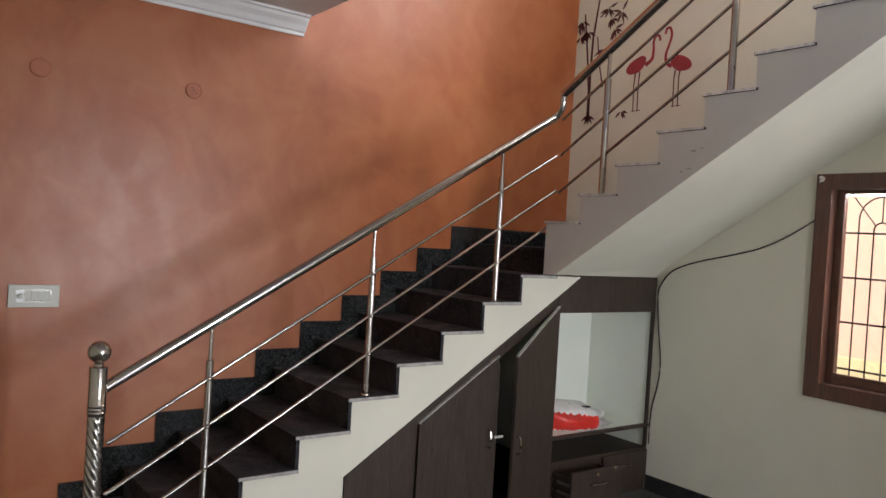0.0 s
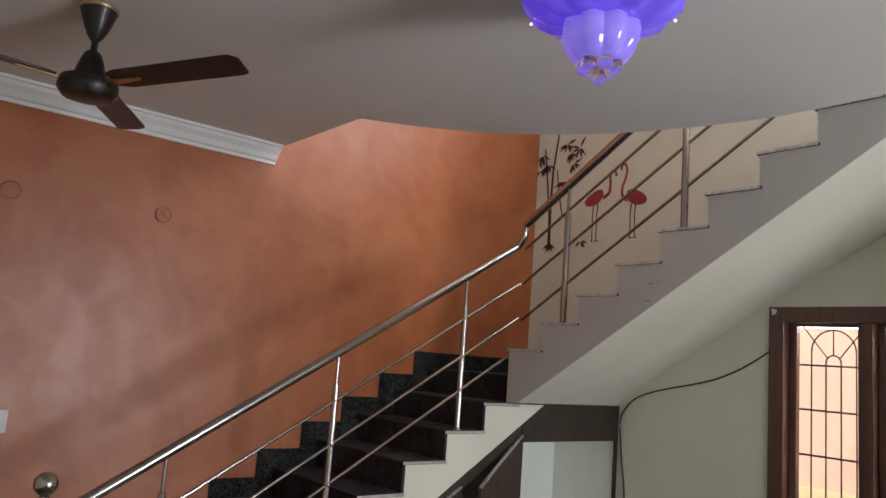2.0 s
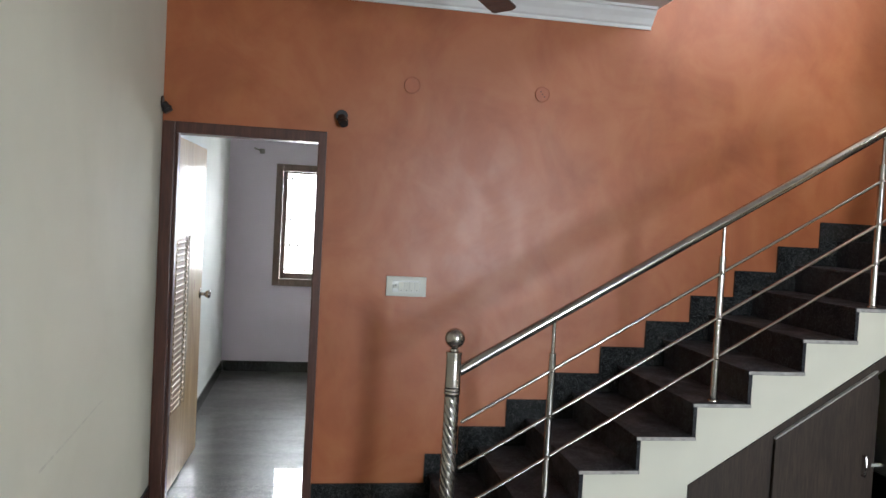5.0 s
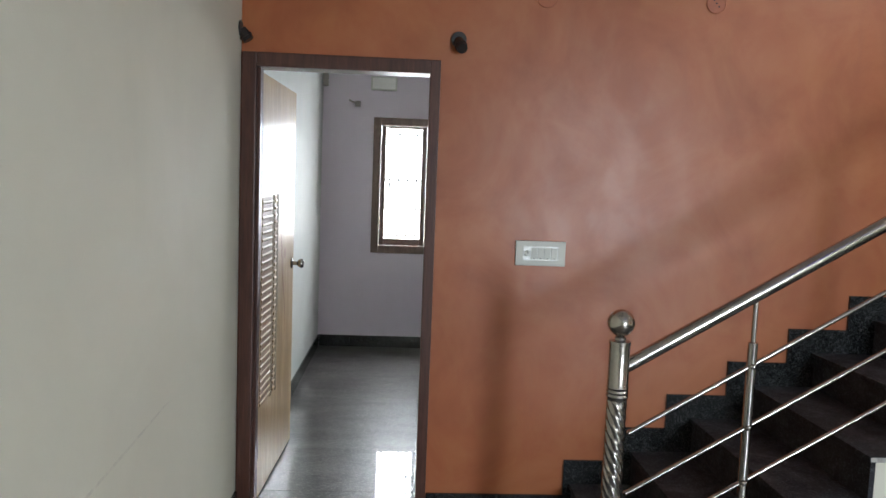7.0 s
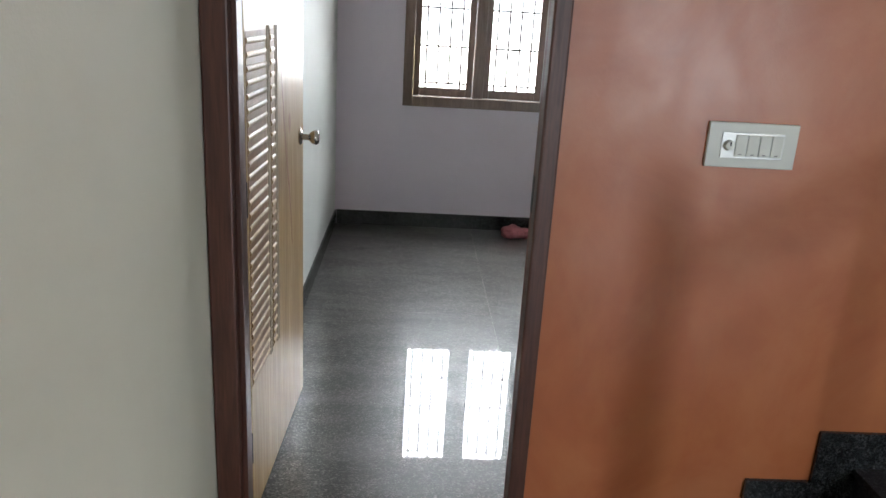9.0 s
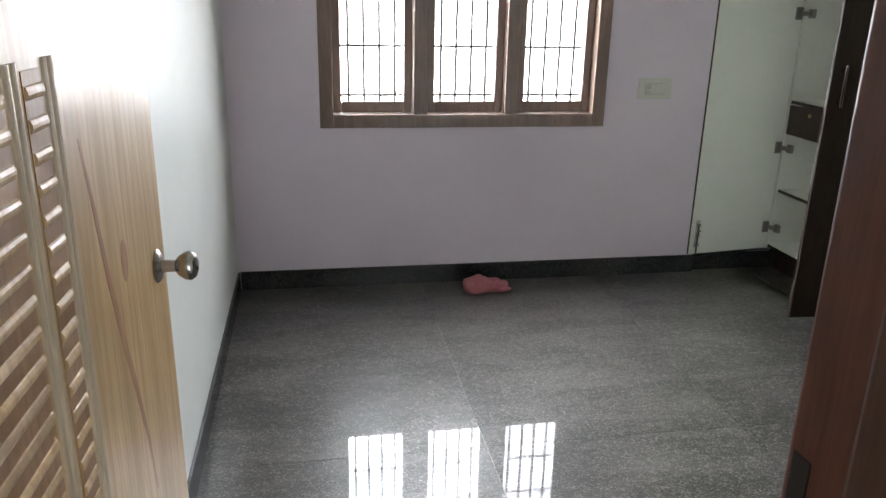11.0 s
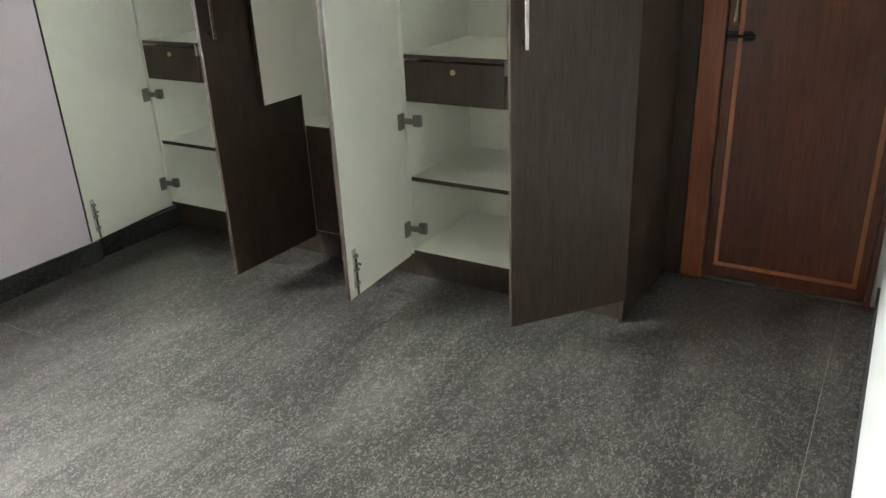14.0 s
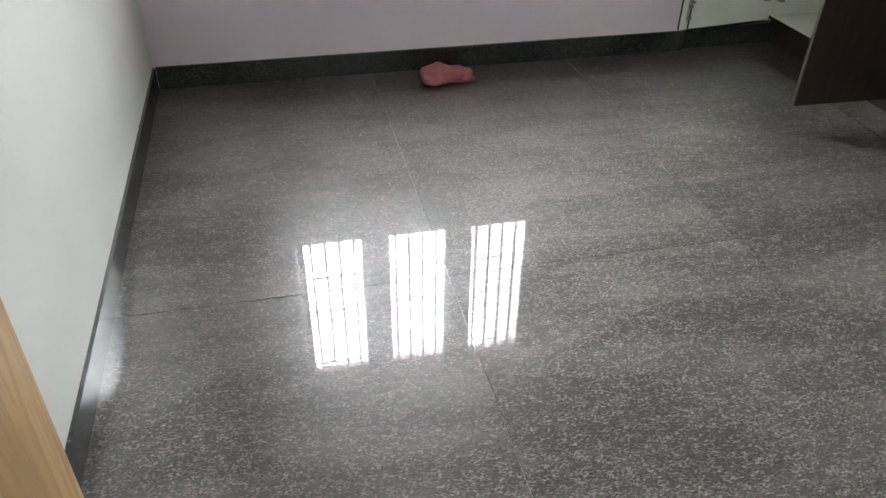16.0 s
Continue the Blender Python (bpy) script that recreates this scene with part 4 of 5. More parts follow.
def tall_unit(label, y0, y1, open_a, open_b, mid, wide=0.0):
    """A two-door unit: shelves, a locked drawer, doors open by the given angles."""
    w = thing("wardrobe_unit", None, label, "wardrobe", "wardrobe units along the wall")
    carcass(w, y0, y1)
    t = 0.018
    a, b = y0 + t, y1 - t
    part("partition", B(WX + 0.02, WDEEP - 0.01, mid - 0.009, mid + 0.009, 1.016, WTOP - t), M_WHITELAM, w)
    part("partition_edge", B(WX + 0.0185, WX + 0.0198, mid - 0.009, mid + 0.009, 1.016, WTOP - t), M_WENGE, w)
    part("drawer_divider", B(WX + 0.004, WDEEP - 0.01, mid - 0.009, mid + 0.009, 0.822, 0.998), M_WENGE, w)
    part("catch_plate", B(WX - 0.012, WX + 0.003, mid - 0.008, mid + 0.006, 0.955, 1.012, 0.001), M_STEEL, w, "bright steel catch plate")
    for z in (0.485,):
        sh = part("shelf", B(WX + 0.012, WDEEP - 0.01, a, b, z - 0.018, z), M_WHITELAM, w)
        part("shelf_edge", B(WX + 0.0105, WX + 0.0118, a, b, z - 0.018, z), M_WENGE, sh, "dark shelf edge")
    top = part("shelf", B(WX + 0.004, WDEEP - 0.01, a, b, 0.998, 1.016), M_WHITELAM, w)
    part("shelf_edge", B(WX + 0.0025, WX + 0.0038, a, b, 0.998, 1.016), M_WENGE, top, "dark shelf edge")
    part("drawer_box", B(WX + 0.03, WDEEP - 0.03, mid + 0.02, b - 0.03, 0.84, 0.985), M_WENGE, w)
    dr = part("drawer_front", B(WX - 0.004, WX + 0.014, mid + 0.011, b - 0.006, 0.822, 0.99, 0.002), M_WENGE, w)
    part("lock", rod(bmesh.new(), (WX - 0.004, (mid + b) / 2, 0.955), (WX - 0.01, (mid + b) / 2, 0.955), 0.011), M_BRASS, dr, "round brass lock")
    for s, y, ang in ((1, y1 - 0.002, open_a), (-1, y0 + 0.002, open_b)):
        L = wide if wide and s > 0 else (y1 - y0) / 2 - 0.004
        d = part("door", B(-0.018, 0.0, -L if s > 0 else 0, 0 if s > 0 else L, WBASE - 0.01, WTOP, 0.0015), M_WENGE, w, "dark laminate door standing open, white inside")
        ya, yb = (-L + 0.002, -0.002) if s > 0 else (0.002, L - 0.002)
        part("inner_face", B(0.0, 0.002, ya, yb, WBASE - 0.008, WTOP - 0.002), M_WHITELAM, d, "white laminate inner face")
        yh = -L + 0.045 if s > 0 else L - 0.045
        bar = part("handle", B(-0.05, -0.038, yh - 0.007, yh + 0.007, 1.12, 1.30, 0.002), M_STEEL, d, "brushed steel bar handle")
        for zz in (1.135, 1.27):
            part("handle_post", B(-0.039, -0.0175, yh - 0.005, yh + 0.005, zz, zz + 0.015), M_STEEL, bar)
        bolt = part("tower_bolt", B(0.002, 0.006, yh - 0.013, yh + 0.013, WBASE + 0.03, WBASE + 0.2, 0.0015), M_BEZEL, d, "steel tower bolt")
        part("bolt_rod", rod(bmesh.new(), (0.012, yh, WBASE + 0.0), (0.012, yh, WBASE + 0.17), 0.005), M_STEEL, bolt)
        for zz in (0.045, 0.105, 0.165):
            part("bolt_keeper", B(0.006, 0.019, yh - 0.011, yh + 0.011, WBASE + zz, WBASE + zz + 0.014, 0.002), M_NICKEL, bolt)
        part("bolt_knob", rod(bmesh.new(), (0.012, yh, WBASE + 0.14), (0.034, yh, WBASE + 0.14), 0.005), M_STEEL, bolt)
        for z in (0.25, 0.74, 1.5, 2.05):
            yy = -0.03 if s > 0 else 0.03
            hg = part("hinge_cup", B(0.002, 0.014, yy - 0.02, yy + 0.02, z - 0.034, z + 0.034, 0.003), M_NICKEL, d, "nickel hinge cup")
            part("hinge_arm", B(0.004, 0.075, -0.02 if s > 0 else 0.004, -0.006 if s > 0 else 0.018, z - 0.012, z + 0.012, 0.003), M_NICKEL, hg)
            part("hinge_plate", B(0.05, 0.085, -0.006 if s > 0 else -0.016, 0.016 if s > 0 else 0.004, z - 0.024, z + 0.024, 0.002), M_NICKEL, hg)
        d.matrix_basis = Matrix.Translation((WX - 0.004, y, 0)) @ Matrix.Rotation(radians(-ang if s > 0 else ang), 4, "Z")


tall_unit("dark wenge two-door wardrobe unit standing open beside the window", 2.56, NICHE_Y - 0.004, 82.5, 88, 3.18, 0.56)
tall_unit("dark wenge two-door wardrobe unit standing open beside the door", 0.985, 1.985, 87, 52, 1.49)


def middle_unit():
    y0, y1 = 1.987, 2.558
    w = thing("wardrobe_unit", None, "dark wenge middle wardrobe unit with an open white upper door", "wardrobe", "wardrobe units along the wall")
    carcass(w, y0, y1)
    t = 0.018
    for ys in (y0, y1 - t):
        part("edge_band", B(WX - 0.0015, WX - 0.0002, ys, ys + t, WBASE, WTOP), M_WENGE, w)
    part("lower_front", B(WX + 0.002, WX + 0.02, y0 + t, y1 - t, 0.14, 0.665), M_WENGE, w)
    part("counter", B(WX + 0.002, WDEEP - 0.01, y0 + t, y1 - t, 0.665, 0.683), M_WHITELAM, w)
    L = 0.26
    d = part("door", B(-0.018, 0.0, -L, 0, 0.813, WTOP, 0.0015), M_WENGE, w, "narrow dark upper door standing open, white inside")
    part("inner_face", B(0.0, 0.002, -L + 0.002, -0.002, 0.815, WTOP - 0.002), M_WHITELAM, d, "white laminate inner face")
    d.matrix_basis = Matrix.Translation((WX - 0.004, y1 - 0.036, 0)) @ Matrix.Rotation(radians(-90), 4, "Z")


middle_unit()
# dark strip added over the wall so that the gap reads dark
tagged(part("trim_filler", B(BX - 0.012, BX - 0.001, 0.905, 0.9835, 0.0, WTOP), M_WENGE), "dark wenge-coloured strip added between wardrobe and door frame", "trim", kind="structure")

# ---- small things in the bedroom ----


def cloth():
    c = thing("pink_cloth", None, "crumpled pink cloth lying on the floor by the skirting", "cloth")
    bm = bmesh.new()
    for c0, rx, ry, h, sd in (((1.30, 3.36), 0.085, 0.075, 0.085, 1), ((1.385, 3.375), 0.085, 0.06, 0.06, 4), ((1.42, 3.345), 0.06, 0.03, 0.035, 8)):
        b0 = bmesh.new()
        ball(b0, (0, 0, 0), 1.0, 4)
        for v in b0.verts:
            p = v.co.copy()
            w = 1 + 0.22 * noise.noise(p * 1.7 + Vector((sd, 0, 0))) + 0.10 * abs(noise.noise(p * 4.5 + Vector((0, sd, 0)))) - 0.06 * abs(noise.noise(p * 9))
            v.co = Vector((c0[0] + p.x * rx * w, c0[1] + p.y * ry * w, max(0.002, h * 0.42 + p.z * h * 0.6 * w)))
        me = bpy.data.meshes.new("fold")
        b0.to_mesh(me)
        b0.free()
        bm.from_mesh(me)
        bpy.data.meshes.remove(me)
    part("fabric", bm, M_PINK, c, "", True)


cloth()


def switch_board(name, label, u0, u1, z0, z1, face, sign, n):
    """A modular switch plate on a wall that faces -y (sign -1)."""
    s = thing(name, None, label, "switch")
    part("plate", B(u0, u1, face - 0.012, face - 0.0005, z0, z1, 0.003), M_SWITCH, s)
    part("bezel", B(u0 + 0.035, u1 - 0.035, face - 0.0145, face - 0.012, z0 + 0.024, z1 - 0.024, 0.001), M_BEZEL, s, "silver grey bezel")
    w = (u1 - u0 - 0.076) / n
    for k in range(n):
        a = u0 + 0.038 + k * w
        if k == 0:
            cx, cz = a + w / 2, (z0 + z1) / 2
            knob = part("regulator_knob", rod(bmesh.new(), (cx, face - 0.0145, cz), (cx, face - 0.028, cz), w * 0.44, 24, w * 0.36), M_SWITCH, s, "", True)
            part("pointer", B(cx - 0.002, cx + 0.002, face - 0.0286, face - 0.0278, cz, cz + w * 0.33), M_IRON, knob)
        else:
            r = part("rocker", B(a + 0.0015, a + w - 0.0015, face - 0.0185, face - 0.0145, z0 + 0.030, z1 - 0.030, 0.0015), M_SWITCH, s)
            part("mark", B(a + w / 2 - 0.004, a + w / 2 + 0.004, face - 0.0188, face - 0.0184, z0 + 0.034, z0 + 0.036), M_IRON, r)


switch_board("switch_board", "ivory modular switch board on the terracotta wall", 1.284, 1.515, 1.198, 1.312, 0.0, -1, 5)
switch_board("switch_board", "ivory switch board on the lilac wall beside the window", 2.204, 2.397, 1.032, 1.145, BY1, -1, 4)


def round_plate(x, z, r, dots):
    p = thing("junction_cover", None, "round junction box cover painted over in terracotta", "cover plate", "round covers on the wall")
    part("disc", rod(bmesh.new(), (x, -0.006, z), (x, -0.0005, z), r, 32), M_ORANGEPLATE, p)
    part("rim", tube(bmesh.new(), [(x + r * math.cos(t), -0.006, z + r * math.sin(t)) for t in [2 * math.pi * k / 32 for k in range(33)]], 0.003, 6), M_ORANGEPLATE, p)
    for k in range(dots):
        part("screw", rod(bmesh.new(), (x - 0.012 + 0.012 * k, -0.008, z + 0.014 - 0.014 * k), (x - 0.012 + 0.012 * k, -0.006, z + 0.014 - 0.014 * k), 0.004, 8), M_BLACK, p)


round_plate(1.374, 2.405, 0.045, 0)
round_plate(2.145, 2.416, 0.043, 3)


def lamp_holder(name, label, p, out):
    h = thing(name, None, label, "lamp holder")
    p, o = Vector(p), Vector(out)
    part("rose", rod(bmesh.new(), p, p + o * 0.02, 0.034, 20), M_BLACK, h)
    part("socket", rod(bmesh.new(), p + o * 0.02 + Vector((0, 0, -0.005)), p + o * 0.075 + Vector((0.012, 0, -0.05)), 0.02, 16, 0.024), M_BLACK, h)
    part("ring", rod(bmesh.new(), p + o * 0.05 + Vector((0.006, 0, -0.03)), p + o * 0.058 + Vector((0.008, 0, -0.037)), 0.028, 16), M_BLACK, h)


lamp_holder("lamp_holder", "empty black bulb holder above the bedroom door", (0.985, -0.001, 2.20), (0, -1, 0))
lamp_holder("lamp_holder", "empty black bulb holder in the wall corner", (0.027, -0.04, 2.2), (0.35, 0, 0))


def bedroom_bits():
    b = thing("wall_hook", None, "small grey wall bracket beside the bedroom window", "bracket")
    part("plate", B(0.29, 0.34, BY1 - 0.012, BY1 - 0.0005, 2.21, 2.26, 0.003), M_GRILLE, b)
    part("arm", tube(bmesh.new(), [(0.3, BY1 - 0.012, 2.24), (0.26, BY1 - 0.05, 2.25), (0.24, BY1 - 0.06, 2.26)], 0.008), M_GRILLE, b, "", True)
    j = thing("junction_box", None, "small grey junction box in the bedroom corner", "junction box")
    part("box", B(0.001, 0.05, BY1 - 0.05, BY1 - 0.001, 2.38, 2.52, 0.004), M_GRILLE, j)
    part("lid", B(0.006, 0.045, BY1 - 0.054, BY1 - 0.05, 2.39, 2.51, 0.001), M_GRILLE, j)
    s = thing("ceiling_rose_box", None, "small pale wall box beside the tube light", "wall box")
    part("box", B(0.43, 0.665, BY1 - 0.05, BY1 - 0.001, 2.36, 2.48, 0.006), M_SWITCH, s)
    part("lid", B(0.445, 0.65, BY1 - 0.054, BY1 - 0.0502, 2.372, 2.468, 0.002), M_PAPER, s)
    t = thing("tube_light", None, "white batten tube light above the bedroom window", "tube light")
    part("batten", B(0.62, 1.85, BY1 - 0.03, BY1 - 0.001, 2.5, 2.53, 0.003), M_SWITCH, t)
    part("tube", rod(bmesh.new(), (0.66, BY1 - 0.045, 2.515), (1.81, BY1 - 0.045, 2.515), 0.013), M_PAPER, t, "", True)
    for x in (0.64, 1.83):
        part("cap", B(x - 0.018, x + 0.018, BY1 - 0.06, BY1 - 0.03, 2.495, 2.535, 0.003), M_SWITCH, t)


bedroom_bits()

# ---- things in the hall ----


def jug():
    j = thing("jerrycan", None, "milky plastic jerrycan holding a little orange liquid", "jerrycan")
    body = part("body", B(-0.085, 0.085, -0.052, 0.052, 0.056, 0.232, 0.018), M_JUG, j, "", True)
    part("liquid_band", B(-0.084, 0.084, -0.051, 0.051, 0.0, 0.057, 0.012), M_AMBER, j, "orange liquid in the base", True)
    part("shoulder", lathe(bmesh.new(), (-0.052, 0), [(0.024, 0.272), (0.026, 0.255), (0.034, 0.24), (0.036, 0.226)], 24), M_JUG, body, "", True)
    part("cap", lathe(bmesh.new(), (-0.052, 0), [(0.020, 0.302), (0.0235, 0.299), (0.0245, 0.272), (0.022, 0.270)], 28), M_CAPTAN, body, "pale tan screw cap", True)
    part("grip", tube(bmesh.new(), [(-0.024, 0, 0.226), (-0.021, 0, 0.262), (-0.008, 0, 0.277), (0.04, 0, 0.277), (0.064, 0, 0.268), (0.071, 0, 0.245), (0.071, 0, 0.222)], 0.0135, 12), M_JUG, body, "", True)
    j.matrix_basis = Matrix.Translation((2.905, -1.16, 0.0)) @ Matrix.Rotation(radians(-6), 4, "Z")


jug()


def bottle():
    b = thing("juice_bottle", None, "clear plastic bottle of orange juice with a red label", "bottle")
    c = (1.495, -0.985)
    body = part("body", lathe(bmesh.new(), c, [(0.013, 0.285), (0.014, 0.268), (0.02, 0.255), (0.034, 0.235), (0.039, 0.21), (0.037, 0.195), (0.039, 0.188), (0.039, 0.02), (0.035, 0.004), (0.02, 0.0)], 28), M_PLASTICCLEAR, b, "", True)
    part("juice", lathe(bmesh.new(), c, [(0.036, 0.186), (0.0375, 0.18), (0.0375, 0.022), (0.033, 0.006), (0.018, 0.002)], 28), M_AMBER, b, "orange juice", True)
    lab = part("label", lathe(bmesh.new(), c, [(0.0395, 0.155), (0.0398, 0.154), (0.0398, 0.06), (0.0395, 0.059)], 28), M_LABELRED, b, "red and orange paper label", True)
    part("print_bar", B(c[0] - 0.012, c[0] + 0.012, c[1] - 0.0408, c[1] - 0.036, 0.07, 0.145, 0.001), M_PAPER, lab, "white printed bar")
    part("cap", rod(bmesh.new(), (*c, 0.285), (*c, 0.303), 0.0155, 24), M_LABELRED, b, "red screw cap", True)


bottle()


def cable():
    w = thing("hanging_cable", None, "loose black cable sagging along the cream wall", "cable")
    x = EAST - 0.007
    pts = [(-2.05, 1.93), (-1.86, 1.81), (-1.69, 1.731), (-1.53, 1.685), (-1.38, 1.651), (-1.2, 1.605), (-1.055, 1.545), (-0.975, 1.46), (-0.945, 1.37), (-0.965, 1.15), (-1.0, 0.91), (-0.99, 0.75), (-0.955, 0.6), (-0.945, 0.47), (-0.945, 0.3)]
    fine = []
    for i in range(len(pts) - 1):
        a, b, c, d = (Vector(pts[max(0, min(len(pts) - 1, k))]) for k in (i - 1, i, i + 1, i + 2))
        for s in range(5):
            t = s / 5
            fine.append(0.5 * (2 * b + (c - a) * t + (2 * a - 5 * b + 4 * c - d) * t * t + (3 * b - a - 3 * c + d) * t ** 3))
    part("strand", tube(bmesh.new(), [(x, p[0], p[1]) for p in fine], 0.0045, 8), M_BLACK, w, "", True)


cable()


def mural():
    m = thing("wall_mural", None, "flat painted mural of bamboo and two red shapes", "mural")
    xa, xb = EAST - 0.004, EAST - 0.001

    def strip(pts, widths):
        bm = bmesh.new()
        L, R = [], []
        for i, p in enumerate(pts):
            p = Vector(p)
            d = (Vector(pts[min(i + 1, len(pts) - 1)]) - Vector(pts[max(i - 1, 0)])).normalized()
            nrm = Vector((-d.y, d.x)) * widths[min(i, len(widths) - 1)] / 2
            L.append(p + nrm)
            R.append(p - nrm)
        return prism(bm, [tuple(v) for v in L + R[::-1]], "x", xa, xb)
    rnd = random.Random(5)
    stems = [[(-0.165, 2.65), (-0.16, 2.9), (-0.12, 3.2), (-0.075, 3.5)], [(-0.17, 2.66), (-0.165, 3.0), (-0.175, 3.3), (-0.23, 3.66)], [(-0.3, 2.9), (-0.25, 3.1), (-0.22, 3.3)]]
    for st, w in zip(stems, (0.022, 0.026, 0.012)):
        part("stem", strip(st, [w, w * 0.9, w * 0.7, w * 0.5]), M_MURALDARK, m, "maroon painted bamboo stem")

    def leaves(cy, cz, n, size):
        for k in range(n):
            a = radians(200 + 140 * (k + rnd.random() * 0.6) / n) if rnd.random() < 0.8 else rnd.uniform(0, 6.28)
            l = size * rnd.uniform(0.7, 1.1)
            d = Vector((math.cos(a), math.sin(a)))
            o = Vector((cy, cz)) + d * 0.012
            part("leaf", strip([o, o + d * l * 0.4, o + d * l], [0.004, 0.02, 0.002]), M_MURALDARK, m)
    for cy, cz in ((-0.03, 3.45), (0.0, 3.33), (-0.1, 3.36), (-0.33, 3.42), (-0.43, 3.45), (-0.37, 3.33), (-0.26, 3.2), (-0.3, 3.5)):
        if cy > -0.01:
            cy = -0.02
        leaves(cy - 0.02, cz, 6, 0.085)
    leaves(-0.17, 2.7, 5, 0.07)
    leaves(-0.5, 2.7, 4, 0.06)
    # two plain red shapes on thin strokes

    def bend(pts, n=6):
        out = []
        for i in range(len(pts) - 1):
            a, b, c, d = (Vector(pts[max(0, min(len(pts) - 1, k))]) for k in (i - 1, i, i + 1, i + 2))
            out += [0.5 * (2 * b + (c - a) * t + (2 * a - 5 * b + 4 * c - d) * t * t + (3 * b - a - 3 * c + d) * t ** 3) for t in [k / n for k in range(n)]]
        return out + [Vector(pts[-1])]
    for s, (cy, cz), curve in (
        (-1, (-0.635, 3.02), [(-0.70, 3.01), (-0.755, 3.045), (-0.765, 3.11), (-0.762, 3.17), (-0.785, 3.21), (-0.812, 3.195), (-0.818, 3.165)]),
        (1, (-0.985, 2.985), [(-0.93, 2.97), (-0.885, 3.0), (-0.875, 3.06), (-0.9, 3.13), (-0.915, 3.19), (-0.9, 3.24), (-0.872, 3.24), (-0.86, 3.205)]),
    ):
        body = [(cy + 0.085 * math.cos(t) * (1.3 if math.cos(t) * s < 0 else 0.8), cz + 0.055 * math.sin(t) + s * 0.028 * math.cos(t)) for t in [2 * math.pi * k / 28 for k in range(28)]]
        part("shape", prism(bmesh.new(), body, "x", xa, xb), M_MURALRED, m, "plain red oval shape")
        cv = bend(curve)
        part("stroke", strip(cv, [0.03 - 0.012 * min(1, i / 14) for i in range(len(cv))]), M_MURALRED, m, "curved red stroke")
        for o in (-0.018, 0.022):
            part("stroke", strip([(cy + o, cz - 0.05), (cy + o + 0.008, 2.88), (cy + o + 0.004, 2.69)], [0.011, 0.007, 0.007]), M_MURALDARK, m, "thin dark stroke")
            part("stroke", strip([(cy + o + 0.015, 2.686), (cy + o - 0.02, 2.686)], [0.008, 0.004]), M_MURALDARK, m, "thin dark stroke")



mural()


def wear_and_shadow_marks():
    c = thing("paint_chip", None, "pale chipped paint patch on the window frame corner", "paint chip")
    part("chip", prism(bmesh.new(), [(-2.035, 2.128), (-2.062, 2.135), (-2.068, 2.158), (-2.045, 2.17), (-2.03, 2.16), (-2.038, 2.148)], "x", EAST - 0.0175, EAST - 0.0158), M_PAPER, c)
    # a thin cast shadow on the wall, modelled as a grey painted line
    w = thing("wall_shadow_line", None, "faint slanting shadow line painted grey on the cream wall", "scuff mark")
    part("scuff", prism(bmesh.new(), [(-1.75, 0.768), (-1.4, 0.792), (-1.06, 0.82), (-0.98, 0.823), (-1.06, 0.828), (-1.4, 0.802), (-1.75, 0.779)], "x", 0.0262, 0.0266), M_SHADOWLINE, w)
    p = thing("plaster_scar", None, "small dark plaster scars on the stair side", "plaster scar")
    for y, z, w in ((-1.93, 2.19, 0.03), (-1.98, 2.2, 0.018), (-1.91, 2.10, 0.035), (-1.865, 2.085, 0.015)):
        part("scar", B(UP_X - 0.0016, UP_X - 0.0002, y - w / 2, y + w / 2, z, z + 0.008, 0.0005), M_TREADEDGE, p)


wear_and_shadow_marks()


def fan():
    f = thing("ceiling_fan", None, "dark brown three-blade ceiling fan at rest", "ceiling fan")
    cx, cy, z = 1.385, -1.29, 2.635
    part("canopy", lathe(bmesh.new(), (cx, cy), [(0.07, CEIL - 0.012), (0.064, CEIL - 0.03), (0.046, CEIL - 0.085), (0.028, CEIL - 0.122), (0.014, CEIL - 0.14)], 28), M_FANBROWN, f, "", True)
    part("canopy_ring", lathe(bmesh.new(), (cx, cy), [(0.068, CEIL - 0.001), (0.074, CEIL - 0.006), (0.072, CEIL - 0.016), (0.069, CEIL - 0.018)], 28), M_BRASS, f, "gilt trim ring", True)
    part("downrod", rod(bmesh.new(), (cx, cy, CEIL - 0.13), (cx, cy, z + 0.1), 0.012), M_FANBROWN, f, "", True)
    part("motor", lathe(bmesh.new(), (cx, cy), [(0.02, z + 0.15), (0.032, z + 0.138), (0.046, z + 0.10), (0.057, z + 0.06), (0.062, z + 0.045), (0.10, z + 0.035), (0.108, z + 0.02), (0.108, z - 0.01), (0.09, z - 0.035), (0.05, z - 0.045)], 36), M_FANBROWN, f, "", True)
    for k in range(3):
        a = radians(-60 + 120 * k)
        R = Matrix.Translation((cx, cy, z + 0.02)) @ Matrix.Rotation(a, 4, "Z") @ Matrix.Rotation(radians(-2.5), 4, "Y") @ Matrix.Rotation(radians(-10), 4, "X")
        bm = prism(bmesh.new(), [(0.13, -0.055), (0.17, -0.062), (0.67, -0.058), (0.70, -0.03), (0.685, 0.055), (0.66, 0.062), (0.17, 0.05), (0.12, 0.03)], "z", -0.004, 0.004)
        bmesh.ops.transform(bm, matrix=R, verts=bm.verts)
        bl = part("blade", bm, M_FANBROWN, f)
        bm = prism(bmesh.new(), [(0.09, -0.02), (0.14, -0.022), (0.24, -0.010), (0.25, 0.004), (0.14, 0.014), (0.09, 0.016)], "z", -0.010, -0.0045)
        bmesh.ops.transform(bm, matrix=R, verts=bm.verts)
        part("blade_arm", bm, M_BRASS, bl, "gilt blade arm")


fan()


